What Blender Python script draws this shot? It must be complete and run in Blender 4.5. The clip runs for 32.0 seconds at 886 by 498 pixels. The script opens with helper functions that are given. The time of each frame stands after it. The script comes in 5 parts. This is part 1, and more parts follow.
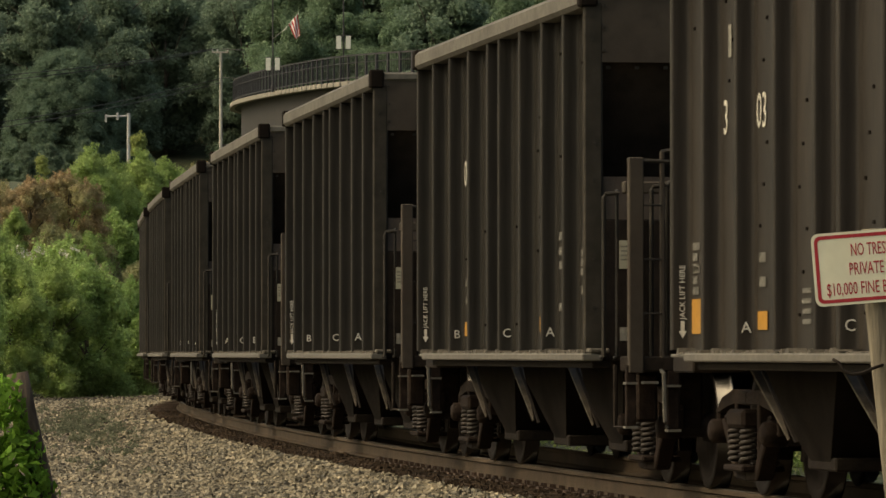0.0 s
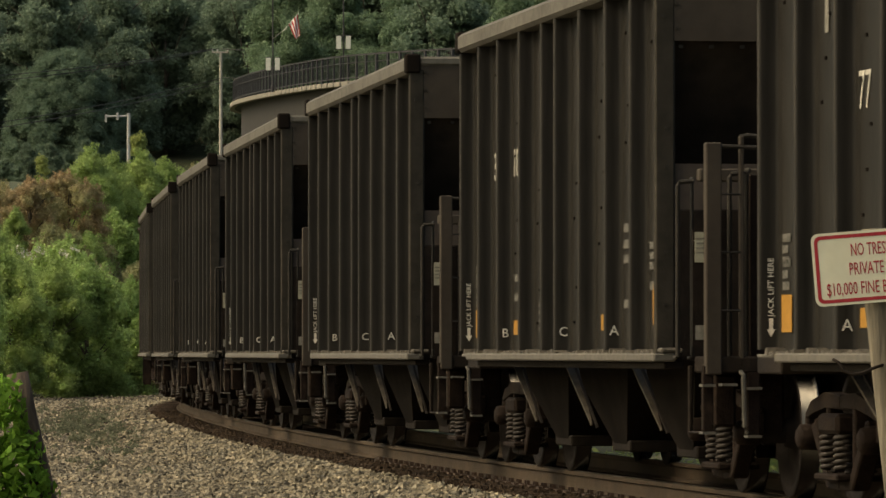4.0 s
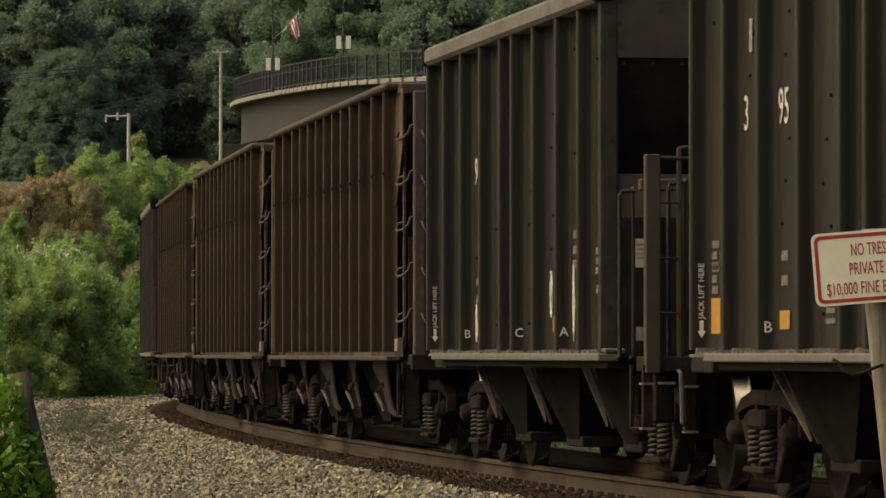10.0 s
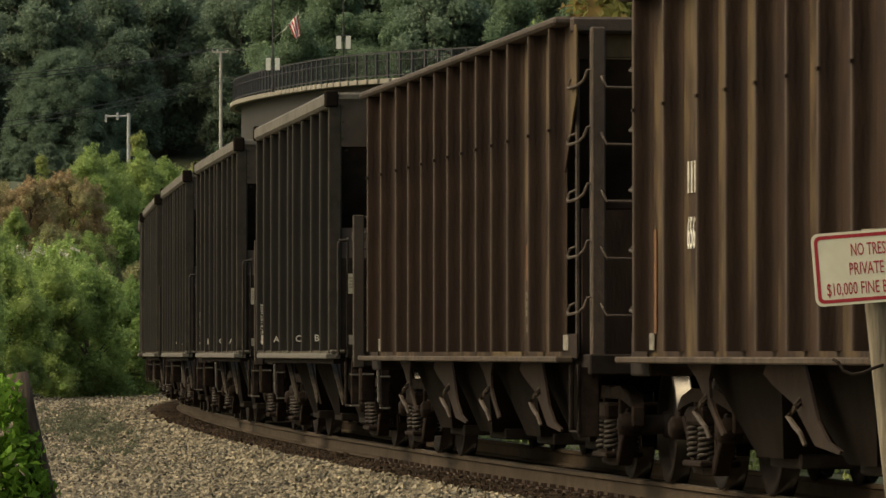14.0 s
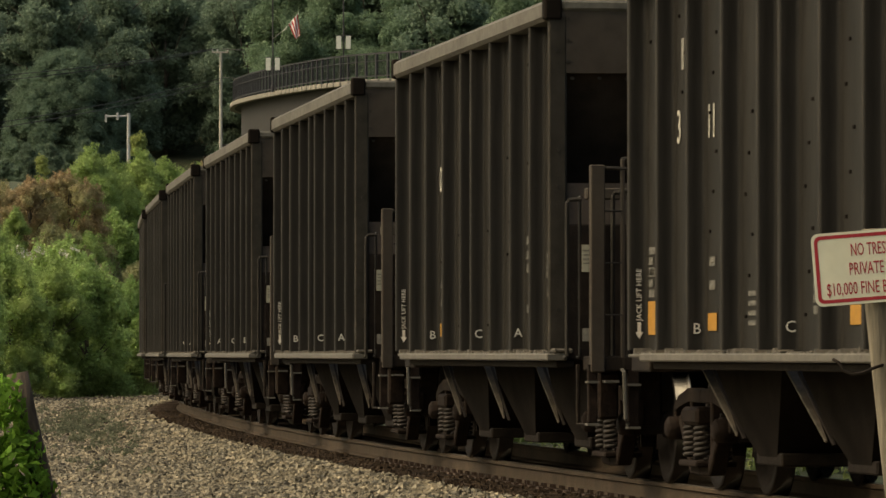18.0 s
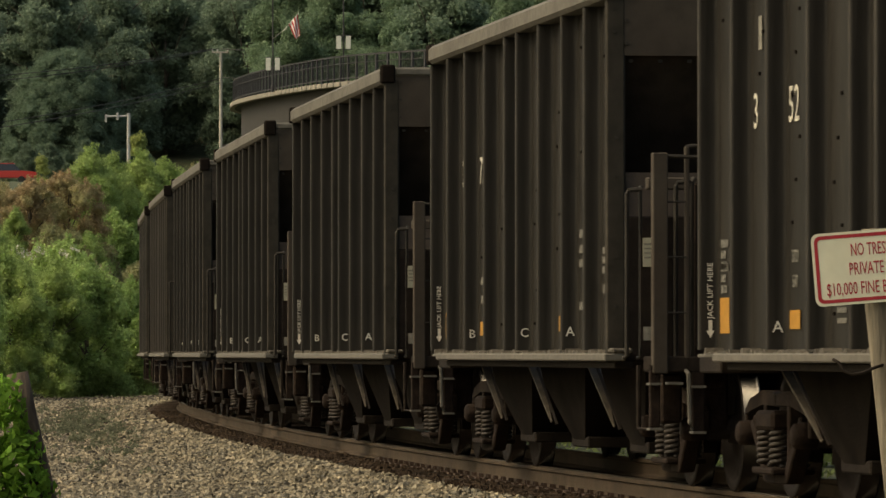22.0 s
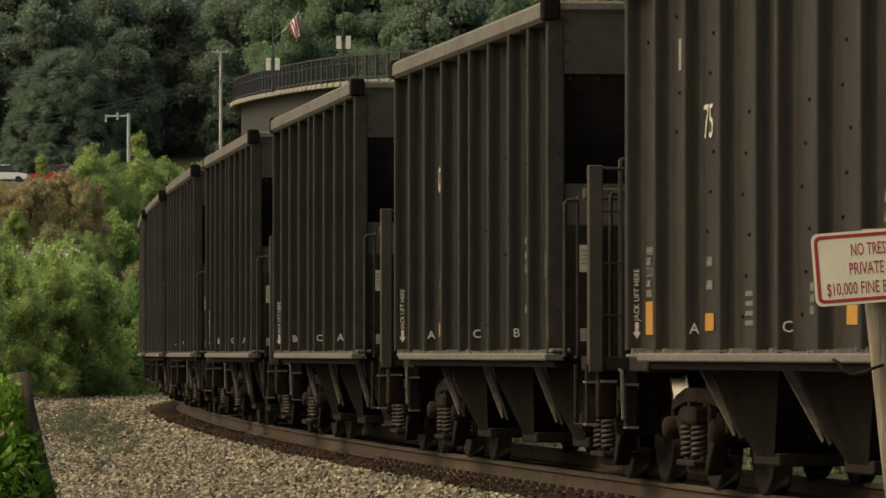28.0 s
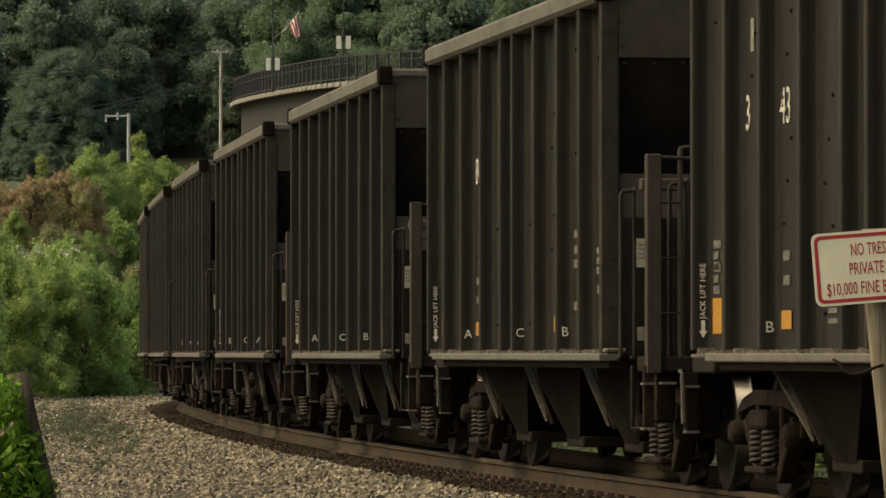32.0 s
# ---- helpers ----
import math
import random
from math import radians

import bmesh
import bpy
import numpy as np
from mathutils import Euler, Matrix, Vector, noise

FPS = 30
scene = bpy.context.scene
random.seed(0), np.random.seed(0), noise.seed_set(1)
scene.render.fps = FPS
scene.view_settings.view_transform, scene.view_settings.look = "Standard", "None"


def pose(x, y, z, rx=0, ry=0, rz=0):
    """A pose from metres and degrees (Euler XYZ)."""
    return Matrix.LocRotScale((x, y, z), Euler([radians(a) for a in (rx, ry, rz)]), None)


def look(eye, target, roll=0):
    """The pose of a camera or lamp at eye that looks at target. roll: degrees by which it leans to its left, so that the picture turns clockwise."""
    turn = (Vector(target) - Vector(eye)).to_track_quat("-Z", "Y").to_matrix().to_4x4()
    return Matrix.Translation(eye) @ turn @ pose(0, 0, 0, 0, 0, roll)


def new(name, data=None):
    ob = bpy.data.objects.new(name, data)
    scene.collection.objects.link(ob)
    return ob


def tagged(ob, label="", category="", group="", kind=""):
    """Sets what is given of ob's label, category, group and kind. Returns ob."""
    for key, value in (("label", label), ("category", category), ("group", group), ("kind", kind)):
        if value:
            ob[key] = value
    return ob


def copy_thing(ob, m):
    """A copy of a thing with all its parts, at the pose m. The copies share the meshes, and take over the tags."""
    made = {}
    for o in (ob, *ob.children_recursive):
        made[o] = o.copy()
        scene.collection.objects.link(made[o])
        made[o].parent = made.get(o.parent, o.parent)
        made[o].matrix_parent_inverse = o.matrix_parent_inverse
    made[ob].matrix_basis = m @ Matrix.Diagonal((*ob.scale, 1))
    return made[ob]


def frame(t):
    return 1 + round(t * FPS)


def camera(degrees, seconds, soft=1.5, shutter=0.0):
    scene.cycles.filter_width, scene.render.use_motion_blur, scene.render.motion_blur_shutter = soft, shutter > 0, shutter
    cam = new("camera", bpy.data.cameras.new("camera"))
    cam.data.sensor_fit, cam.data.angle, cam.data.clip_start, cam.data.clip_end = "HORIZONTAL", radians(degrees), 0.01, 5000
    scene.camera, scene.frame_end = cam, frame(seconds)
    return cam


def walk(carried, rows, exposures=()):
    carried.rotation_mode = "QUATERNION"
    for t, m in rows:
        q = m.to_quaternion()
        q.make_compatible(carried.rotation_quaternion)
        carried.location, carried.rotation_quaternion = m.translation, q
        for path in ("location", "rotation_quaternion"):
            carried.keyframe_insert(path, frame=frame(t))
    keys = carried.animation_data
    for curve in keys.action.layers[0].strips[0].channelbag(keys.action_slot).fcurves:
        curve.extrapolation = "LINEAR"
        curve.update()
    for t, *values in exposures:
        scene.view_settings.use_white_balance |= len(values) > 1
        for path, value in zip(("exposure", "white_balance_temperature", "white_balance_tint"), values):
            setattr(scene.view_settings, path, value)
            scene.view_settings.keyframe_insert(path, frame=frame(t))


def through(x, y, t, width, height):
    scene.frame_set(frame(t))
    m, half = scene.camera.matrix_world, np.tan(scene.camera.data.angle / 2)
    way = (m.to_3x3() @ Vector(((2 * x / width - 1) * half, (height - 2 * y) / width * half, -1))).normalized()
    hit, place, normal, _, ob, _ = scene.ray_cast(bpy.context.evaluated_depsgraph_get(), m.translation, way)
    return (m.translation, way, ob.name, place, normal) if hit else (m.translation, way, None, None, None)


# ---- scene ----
# The camera stands still on a tripod, a metre above the rails, with a long lens.
HC = 1.005
cam = camera(8.70, 32.0, soft=1.5, shutter=0.1)
STAND = pose(0, 0, HC, 91.028, 0, 0)
walk(cam, [(0.0, STAND), (32.0, STAND)], exposures=[(0.0, 0.3, 8200, 5), (32.0, 0.3, 8200, 5)])

# ---- world and light: hazy late-day overcast ----
world = bpy.data.worlds.new("overcast_sky")
scene.world = world
world.use_nodes = True
wn = world.node_tree
wn.nodes.clear()
sky = wn.nodes.new("ShaderNodeTexSky")
sky.sky_type, sky.sun_disc = "NISHITA", False
sky.sun_elevation, sky.sun_rotation = radians(48), radians(-99)
sky.air_density, sky.dust_density, sky.ozone_density = 1.2, 5.0, 0.6
bg = wn.nodes.new("ShaderNodeBackground")
bg.inputs["Strength"].default_value = 0.14
wout = wn.nodes.new("ShaderNodeOutputWorld")
wn.links.new(sky.outputs[0], bg.inputs[0])
wn.links.new(bg.outputs[0], wout.inputs[0])

sun_data = bpy.data.lights.new("sun", "SUN")
sun_data.energy, sun_data.angle, sun_data.color = 1.6, radians(45), (1.0, 0.94, 0.84)
sun = new("sun", sun_data)
sun.matrix_world = look((-87, 41, 98), (0, 55, 0))


# ---- materials ----
def mat(name, color, rough=0.7, metal=0.0, vary=0.25, scale=6.0, second=None, mix_scale=1.2, mix_at=0.55,
        bump=0.2, bump_scale=40.0, island=False, thing=0.0, spec=0.5, streak=0.0, third=None, third_scale=0.6, third_at=0.54):
    """A procedural surface: two scales of tone, an optional second tone in patches, and fine relief."""
    m = bpy.data.materials.new(name)
    m.use_nodes = True
    nt = m.node_tree
    nd, ln = nt.nodes, nt.links
    b = nd["Principled BSDF"]
    b.inputs["Roughness"].default_value, b.inputs["Metallic"].default_value = rough, metal
    b.inputs["Specular IOR Level"].default_value = spec
    tc = nd.new("ShaderNodeTexCoord")
    mp = nd.new("ShaderNodeMapping")
    ln.new(tc.outputs["Object"], mp.inputs[0])
    if streak:
        mp.inputs["Scale"].default_value = (1, 1, streak)
    n1 = nd.new("ShaderNodeTexNoise")
    n1.inputs["Scale"].default_value, n1.inputs["Detail"].default_value = scale, 6
    ln.new(mp.outputs[0], n1.inputs[0])
    n2 = nd.new("ShaderNodeTexNoise")
    n2.inputs["Scale"].default_value, n2.inputs["Detail"].default_value = mix_scale, 4
    ln.new(mp.outputs[0], n2.inputs[0])
    mr = nd.new("ShaderNodeMapRange")
    mr.inputs[3].default_value, mr.inputs[4].default_value = 1 - vary, 1 + vary
    mr.inputs[1].default_value, mr.inputs[2].default_value = 0.3, 0.7
    ln.new(n1.outputs[0], mr.inputs[0])
    tone = mr.outputs[0]
    if island or thing:
        src = nd.new("ShaderNodeNewGeometry").outputs["Random Per Island"] if island else nd.new("ShaderNodeObjectInfo").outputs["Random"]
        amount = island if island else thing
        r2 = nd.new("ShaderNodeMapRange")
        r2.inputs[3].default_value, r2.inputs[4].default_value = 1 - amount, 1 + amount
        ln.new(src, r2.inputs[0])
        mu = nd.new("ShaderNodeMath")
        mu.operation = "MULTIPLY"
        ln.new(tone, mu.inputs[0])
        ln.new(r2.outputs[0], mu.inputs[1])
        tone = mu.outputs[0]
    base = nd.new("ShaderNodeMix")
    base.data_type = "RGBA"
    base.inputs[6].default_value = (*color, 1)
    base.inputs[7].default_value = (*(second or color), 1)
    ramp = nd.new("ShaderNodeMapRange")
    ramp.inputs[1].default_value, ramp.inputs[2].default_value = mix_at - 0.08, mix_at + 0.12
    ln.new(n2.outputs[0], ramp.inputs[0])
    ln.new(ramp.outputs[0], base.inputs[0])
    paint = base.outputs[2]
    if third:
        n4 = nd.new("ShaderNodeTexNoise")
        n4.inputs["Scale"].default_value, n4.inputs["Detail"].default_value, n4.inputs["Roughness"].default_value = third_scale, 8, 0.65
        off = nd.new("ShaderNodeMapping")
        off.inputs["Location"].default_value = (7.3, 2.1, 4.4)
        ln.new(mp.outputs[0], off.inputs[0])
        ln.new(off.outputs[0], n4.inputs[0])
        r3 = nd.new("ShaderNodeMapRange")
        r3.inputs[1].default_value, r3.inputs[2].default_value = third_at - 0.03, third_at + 0.05
        ln.new(n4.outputs[0], r3.inputs[0])
        mix3 = nd.new("ShaderNodeMix")
        mix3.data_type = "RGBA"
        mix3.inputs[7].default_value = (*third, 1)
        ln.new(r3.outputs[0], mix3.inputs[0])
        ln.new(paint, mix3.inputs[6])
        paint = mix3.outputs[2]
    vm = nd.new("ShaderNodeVectorMath")
    vm.operation = "SCALE"
    ln.new(paint, vm.inputs[0])
    ln.new(tone, vm.inputs["Scale"])
    ln.new(vm.outputs[0], b.inputs["Base Color"])
    if bump:
        n3 = nd.new("ShaderNodeTexNoise")
        n3.inputs["Scale"].default_value, n3.inputs["Detail"].default_value = bump_scale, 4
        ln.new(mp.outputs[0], n3.inputs[0])
        bp = nd.new("ShaderNodeBump")
        bp.inputs["Strength"].default_value, bp.inputs["Distance"].default_value = bump, 0.02
        ln.new(n3.outputs[0], bp.inputs["Height"])
        ln.new(bp.outputs[0], b.inputs["Normal"])
    return m


def leafy(name, color, second, spread=0.28, through=0.42):
    """Foliage: tone by leaf, patches by branch, some light through the blade."""
    m = mat(name, color, 0.6, vary=0.2, scale=3.0, second=second, mix_scale=0.7, mix_at=0.5, bump=0, island=spread, spec=0.08)
    nt = m.node_tree
    b = nt.nodes["Principled BSDF"]
    tr = nt.nodes.new("ShaderNodeBsdfTranslucent")
    src = b.inputs["Base Color"].links[0].from_socket
    nt.links.new(src, tr.inputs[0])
    mx = nt.nodes.new("ShaderNodeMixShader")
    mx.inputs[0].default_value = through
    out = nt.nodes["Material Output"]
    nt.links.new(b.outputs[0], mx.inputs[1])
    nt.links.new(tr.outputs[0], mx.inputs[2])
    nt.links.new(mx.outputs[0], out.inputs[0])
    return m


M_BLACK = mat("weathered_black_paint", (0.0164, 0.0149, 0.0124), 0.55, vary=0.25, scale=9, second=(0.0202, 0.0180, 0.0147), mix_scale=1.1, bump=0.12, bump_scale=25, streak=0.25, spec=0.18)
M_DUSTY = mat("dusty_brown_black_paint", (0.0185, 0.0150, 0.0115), 0.6, vary=0.25, scale=9, second=(0.0235, 0.0182, 0.0132), mix_scale=1.1, bump=0.12, bump_scale=25, streak=0.25, spec=0.3)
M_CAP = mat("dust_greyed_top_rail", (0.098, 0.090, 0.072), 0.75, vary=0.25, scale=14, second=(0.068, 0.061, 0.047), mix_scale=2.2, bump=0.2)
M_SILL = mat("dusty_side_sill", (0.092, 0.084, 0.068), 0.8, vary=0.2, scale=10, second=(0.085, 0.077, 0.061), mix_scale=2, bump=0.15)
# Underframe grime, with the shade below the cars put into the dark colour.
M_UNDER = mat("dirty_steel_with_painted_shade", (0.0128, 0.0089, 0.0066), 0.8, vary=0.35, scale=8, second=(0.018, 0.013, 0.009), mix_scale=2, bump=0.3, spec=0.15)
M_TRUCK = mat("rusty_cast_steel", (0.0152, 0.0095, 0.0067), 0.8, vary=0.35, scale=14, second=(0.0225, 0.0145, 0.0098), mix_scale=4, bump=0.4, spec=0.12)
M_SPRING = mat("worn_brown_spring_steel", (0.025, 0.0175, 0.012), 0.7, 0.0, vary=0.3, scale=14, second=(0.017, 0.0115, 0.008), mix_scale=4, bump=0.2)
M_RIBEDGE = mat("dust_worn_rib_edge", (0.030, 0.026, 0.0205), 0.7, vary=0.35, scale=9, second=(0.022, 0.019, 0.015), mix_scale=1.5, bump=0.2, streak=0.3, spec=0.2)
M_POST = mat("dull_grey_black_post", (0.032, 0.0282, 0.0222), 0.8, vary=0.25, scale=7, second=(0.038, 0.033, 0.026), mix_scale=1.5, bump=0.12, spec=0.1)
# End sheet: the sky light on it is put into a paler colour.
M_ENDSHEET = mat("pale_grey_black_end_sheet", (0.050, 0.0405, 0.031), 0.8, vary=0.2, scale=6, second=(0.040, 0.031, 0.0235), mix_scale=1.5, bump=0.12, spec=0.2)
M_BROWNEDGE = mat("rubbed_brown_rib_edge", (0.058, 0.043, 0.030), 0.75, vary=0.35, scale=9, second=(0.045, 0.030, 0.0195), mix_scale=1.5, bump=0.2, streak=0.3, spec=0.25)
# Pocket black carries the shade of the deep recesses in its base colour.
M_CORE = mat("pocket_black_with_shade", (0.0108, 0.0083, 0.0066), 0.95, vary=0.3, scale=4, bump=0.2, spec=0.05)
M_INSIDE = mat("rusty_dark_slope_sheet", (0.037, 0.029, 0.0235), 0.95, vary=0.3, scale=4, bump=0.2, spec=0.05)
M_GUSSET = mat("grey_hopper_flange", (0.082, 0.068, 0.051), 0.7, vary=0.3, scale=9, second=(0.045, 0.036, 0.026), mix_scale=3, bump=0.2, spec=0.12)
M_BROWN = mat("faded_brown_paint", (0.034, 0.0195, 0.0115), 0.7, vary=0.35, scale=7, second=(0.019, 0.0098, 0.0066), mix_scale=1.3, mix_at=0.5, bump=0.2, bump_scale=22, streak=0.35, spec=0.2, third=(0.084, 0.058, 0.030), third_scale=0.9, third_at=0.5)
M_BROWNRIB = mat("rusty_brown_rib", (0.0195, 0.0112, 0.0072), 0.75, vary=0.3, scale=8, second=(0.027, 0.016, 0.0102), mix_scale=1.5, bump=0.25, streak=0.3, spec=0.2)
M_BROWNCAP = mat("rubbed_brown_top_rail", (0.048, 0.0335, 0.0225), 0.75, vary=0.35, scale=10, second=(0.034, 0.023, 0.0155), mix_scale=2.5, bump=0.3)
M_ENDBROWN = mat("brown_rusted_end_sheet", (0.05, 0.036, 0.026), 0.8, vary=0.3, scale=5, second=(0.07, 0.047, 0.031), mix_scale=1.6, bump=0.2)
M_WHEEL = mat("dark_wheel_steel", (0.0125, 0.0095, 0.0078), 0.8, 0.0, vary=0.3, scale=12, bump=0.2, spec=0.12)
M_TREAD = mat("polished_wheel_tread", (0.065, 0.062, 0.056), 0.26, 0.95, vary=0.15, scale=20, bump=0.05)
M_DUST = mat("pale_grit", (0.066, 0.057, 0.043), 0.95, vary=0.4, scale=20, second=(0.07, 0.062, 0.048), mix_scale=5, bump=0.4)
M_WHITE = mat("white_stencil_paint", (0.68, 0.66, 0.58), 0.7, vary=0.2, scale=25, bump=0.1)
M_DIGIT = mat("dulled_white_numerals", (0.46, 0.44, 0.37), 0.8, vary=0.25, scale=25, second=(0.3, 0.285, 0.235), mix_scale=9, bump=0.1)
M_STENCIL = mat("worn_pale_stencil_paint", (0.14, 0.134, 0.113), 0.8, vary=0.4, scale=30, second=(0.07, 0.066, 0.054), mix_scale=12, bump=0.1)
M_FADED = mat("worn_white_stencil", (0.19, 0.18, 0.15), 0.8, vary=0.3, scale=30, second=(0.11, 0.102, 0.082), mix_scale=14, bump=0.1)
M_ORANGE = mat("yellow_orange_reflector", (0.36, 0.178, 0.026), 0.45, vary=0.15, scale=18, bump=0.1)
M_LABEL = mat("pale_yellow_label", (0.34, 0.33, 0.25), 0.6, vary=0.15, scale=20, bump=0.05)
M_PRIMER = mat("orange_rust_stain", (0.13, 0.058, 0.022), 0.8, vary=0.35, scale=14, bump=0.1)
M_RAIL = mat("brown_rail_steel", (0.060, 0.043, 0.028), 0.75, 0.0, vary=0.25, scale=6, second=(0.043, 0.03, 0.02), mix_scale=1.5, bump=0.25, spec=0.15)
M_RAILTOP = mat("dull_polished_rail_head", (0.15, 0.135, 0.115), 0.38, 0.6, vary=0.2, scale=8, bump=0.1)
M_TIE = mat("oily_dark_tie", (0.030, 0.021, 0.015), 0.9, vary=0.35, scale=10, second=(0.042, 0.03, 0.02), mix_scale=3, bump=0.5, thing=0.25, spec=0.1)
M_SPIKE = mat("rusty_tie_plate", (0.050, 0.029, 0.018), 0.85, 0.0, vary=0.3, scale=20, bump=0.3)
M_STONE = mat("crushed_limestone", (0.178, 0.151, 0.102), 0.9, vary=0.25, scale=18, second=(0.110, 0.100, 0.074), mix_scale=2, bump=0.3, bump_scale=60, island=0.85)
M_RUSTBALLAST = mat("rust_stained_ballast", (0.030, 0.0205, 0.0135), 0.95, vary=0.35, scale=14, second=(0.043, 0.030, 0.020), mix_scale=3, bump=0.5, bump_scale=30, island=0.4, spec=0.1)
M_GROUND = mat("gravel_and_soil", (0.150, 0.128, 0.088), 0.95, vary=0.45, scale=16, second=(0.088, 0.082, 0.060), mix_scale=0.9, mix_at=0.56, bump=0.8, bump_scale=18)
M_GRASS = mat("rough_grass_slope", (0.040, 0.052, 0.018), 0.95, vary=0.4, scale=1.5, second=(0.062, 0.056, 0.024), mix_scale=0.25, bump=0.8, bump_scale=6)
M_BLOSSOM = mat("pale_blossom", (0.55, 0.53, 0.45), 0.8, vary=0.2, bump=0)
M_WOOD = mat("weathered_grey_post", (0.165, 0.142, 0.10), 0.9, vary=0.35, scale=30, second=(0.10, 0.086, 0.063), mix_scale=10, bump=0.6, bump_scale=60, streak=0.12)
M_DARKWOOD = mat("dark_rotting_post", (0.085, 0.062, 0.043), 0.95, vary=0.45, scale=30, second=(0.042, 0.032, 0.024), mix_scale=9, bump=0.7, bump_scale=60, streak=0.15)
M_POLE = mat("pale_utility_pole_wood", (0.36, 0.34, 0.29), 0.85, vary=0.2, scale=5, bump=0.3, streak=0.2)
M_GALV = mat("galvanised_steel", (0.42, 0.42, 0.40), 0.5, 0.5, vary=0.15, scale=8, bump=0.05)
M_DARKMETAL = mat("dark_bronze_metal", (0.030, 0.030, 0.032), 0.6, 0.3, vary=0.2, scale=8, bump=0.1)
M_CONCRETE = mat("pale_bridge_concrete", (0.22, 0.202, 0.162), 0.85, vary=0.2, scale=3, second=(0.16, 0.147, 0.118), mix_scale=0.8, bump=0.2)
# Viaduct girder, deck and piers: their shade is put into these colours.
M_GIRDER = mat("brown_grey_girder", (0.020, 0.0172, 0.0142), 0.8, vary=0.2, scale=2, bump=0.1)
M_PIER = mat("concrete_with_painted_shade", (0.036, 0.032, 0.027), 0.9, vary=0.2, scale=1.5, bump=0.2)
M_BANNER = mat("pale_cloth_banner", (0.66, 0.66, 0.58), 0.8, vary=0.1, scale=12, bump=0.1)
M_SIGN = mat("off_white_sign_face", (0.70, 0.685, 0.52), 0.5, vary=0.06, scale=9, second=(0.66, 0.64, 0.48), mix_scale=5, bump=0.03)
M_RED = mat("red_sign_print", (0.36, 0.02, 0.03), 0.5, vary=0.1, scale=15, bump=0.02)
M_FLAGRED = mat("red_flag_cloth", (0.45, 0.06, 0.06), 0.8, vary=0.1, bump=0)
M_FLAGWHITE = mat("white_flag_cloth", (0.7, 0.68, 0.64), 0.8, vary=0.1, bump=0)
M_BARK = mat("grey_brown_bark", (0.10, 0.085, 0.065), 0.95, vary=0.35, scale=8, bump=0.6)
M_CARWHITE = mat("white_car_paint", (0.75, 0.75, 0.73), 0.3, vary=0.03, bump=0)
M_TYRE = mat("black_rubber", (0.02, 0.02, 0.02), 0.85, vary=0.1, bump=0.1)
M_ROAD = mat("grey_asphalt", (0.045, 0.045, 0.042), 0.9, vary=0.2, scale=4, bump=0.3)
M_GLASSDARK = mat("dark_window_glass", (0.02, 0.022, 0.025), 0.1, vary=0.05, bump=0)
L_BRIGHT = leafy("bright_green_leaves", (0.31, 0.405, 0.145), (0.245, 0.345, 0.122), 0.22, 0.46)
L_MID = leafy("mid_green_leaves", (0.33, 0.45, 0.165), (0.27, 0.385, 0.14), 0.22, 0.48)
L_YELLOW = leafy("yellow_green_leaves", (0.32, 0.36, 0.135), (0.26, 0.32, 0.115), 0.22)
L_RUST = leafy("rusty_brown_leaves", (0.37, 0.28, 0.17), (0.33, 0.315, 0.16), 0.22)
L_RED = leafy("red_turning_leaves", (0.19, 0.25, 0.075), (0.24, 0.17, 0.065))
# Haze over the hill is put into these leaves as extra blue and paleness.
L_DARK_HAZE = leafy("hazy_dark_forest", (0.160, 0.218, 0.155), (0.146, 0.202, 0.144), 0.14, 0.5)
L_FOREST_HAZE = leafy("forest_leaves", (0.170, 0.233, 0.162), (0.156, 0.216, 0.150), 0.14, 0.5)
L_LIGHTWOOD_HAZE = leafy("hazy_light_forest", (0.165, 0.235, 0.145), (0.142, 0.21, 0.13), 0.2, 0.5)
L_ROUND_HAZE = leafy("hazy_grey_green", (0.140, 0.200, 0.140), (0.127, 0.184, 0.128), 0.14, 0.5)
L_OLIVE = leafy("dull_olive_leaves", (0.29, 0.29, 0.155), (0.25, 0.255, 0.135), 0.22)
L_WEED = leafy("grey_green_weeds", (0.125, 0.137, 0.092), (0.105, 0.12, 0.08), 0.35)
L_IVY = leafy("ivy_leaves", (0.15, 0.29, 0.045), (0.10, 0.20, 0.035), 0.4)


# ---- mesh helpers ----
def mesh(name, bm, material, smooth=False):
    me = bpy.data.meshes.new(name)
    bmesh.ops.recalc_face_normals(bm, faces=bm.faces)
    bm.to_mesh(me)
    bm.free()
    me.materials.append(material)
    if smooth:
        me.polygons.foreach_set("use_smooth", [True] * len(me.polygons))
    return me


def part(name, bm, material, parent=None, label="", smooth=False, m=None):
    """One mesh object under a thing or under a part; bm may be a bmesh or a ready mesh."""
    me = bm if isinstance(bm, bpy.types.Mesh) else mesh(name, bm, material, smooth)
    ob = new(name, me)
    if parent:
        ob.parent = parent
    if m is not None:
        ob.matrix_basis = m
    if label:
        ob["label"] = label
    return ob


def box(bm, x0, x1, y0, y1, z0, z1, bevel=0.0):
    vs = [bm.verts.new((x, y, z)) for z in (z0, z1) for y in (y0, y1) for x in (x0, x1)]
    fs = [bm.faces.new([vs[i] for i in f]) for f in ((0, 1, 3, 2), (4, 6, 7, 5), (0, 4, 5, 1), (2, 3, 7, 6), (0, 2, 6, 4), (1, 5, 7, 3))]
    if bevel:
        es = {e for f in fs for e in f.edges}
        bmesh.ops.bevel(bm, geom=list(es), offset=bevel, segments=1, affect="EDGES")
    return bm


def B(*a, bevel=0.0):
    return box(bmesh.new(), *a, bevel=bevel)


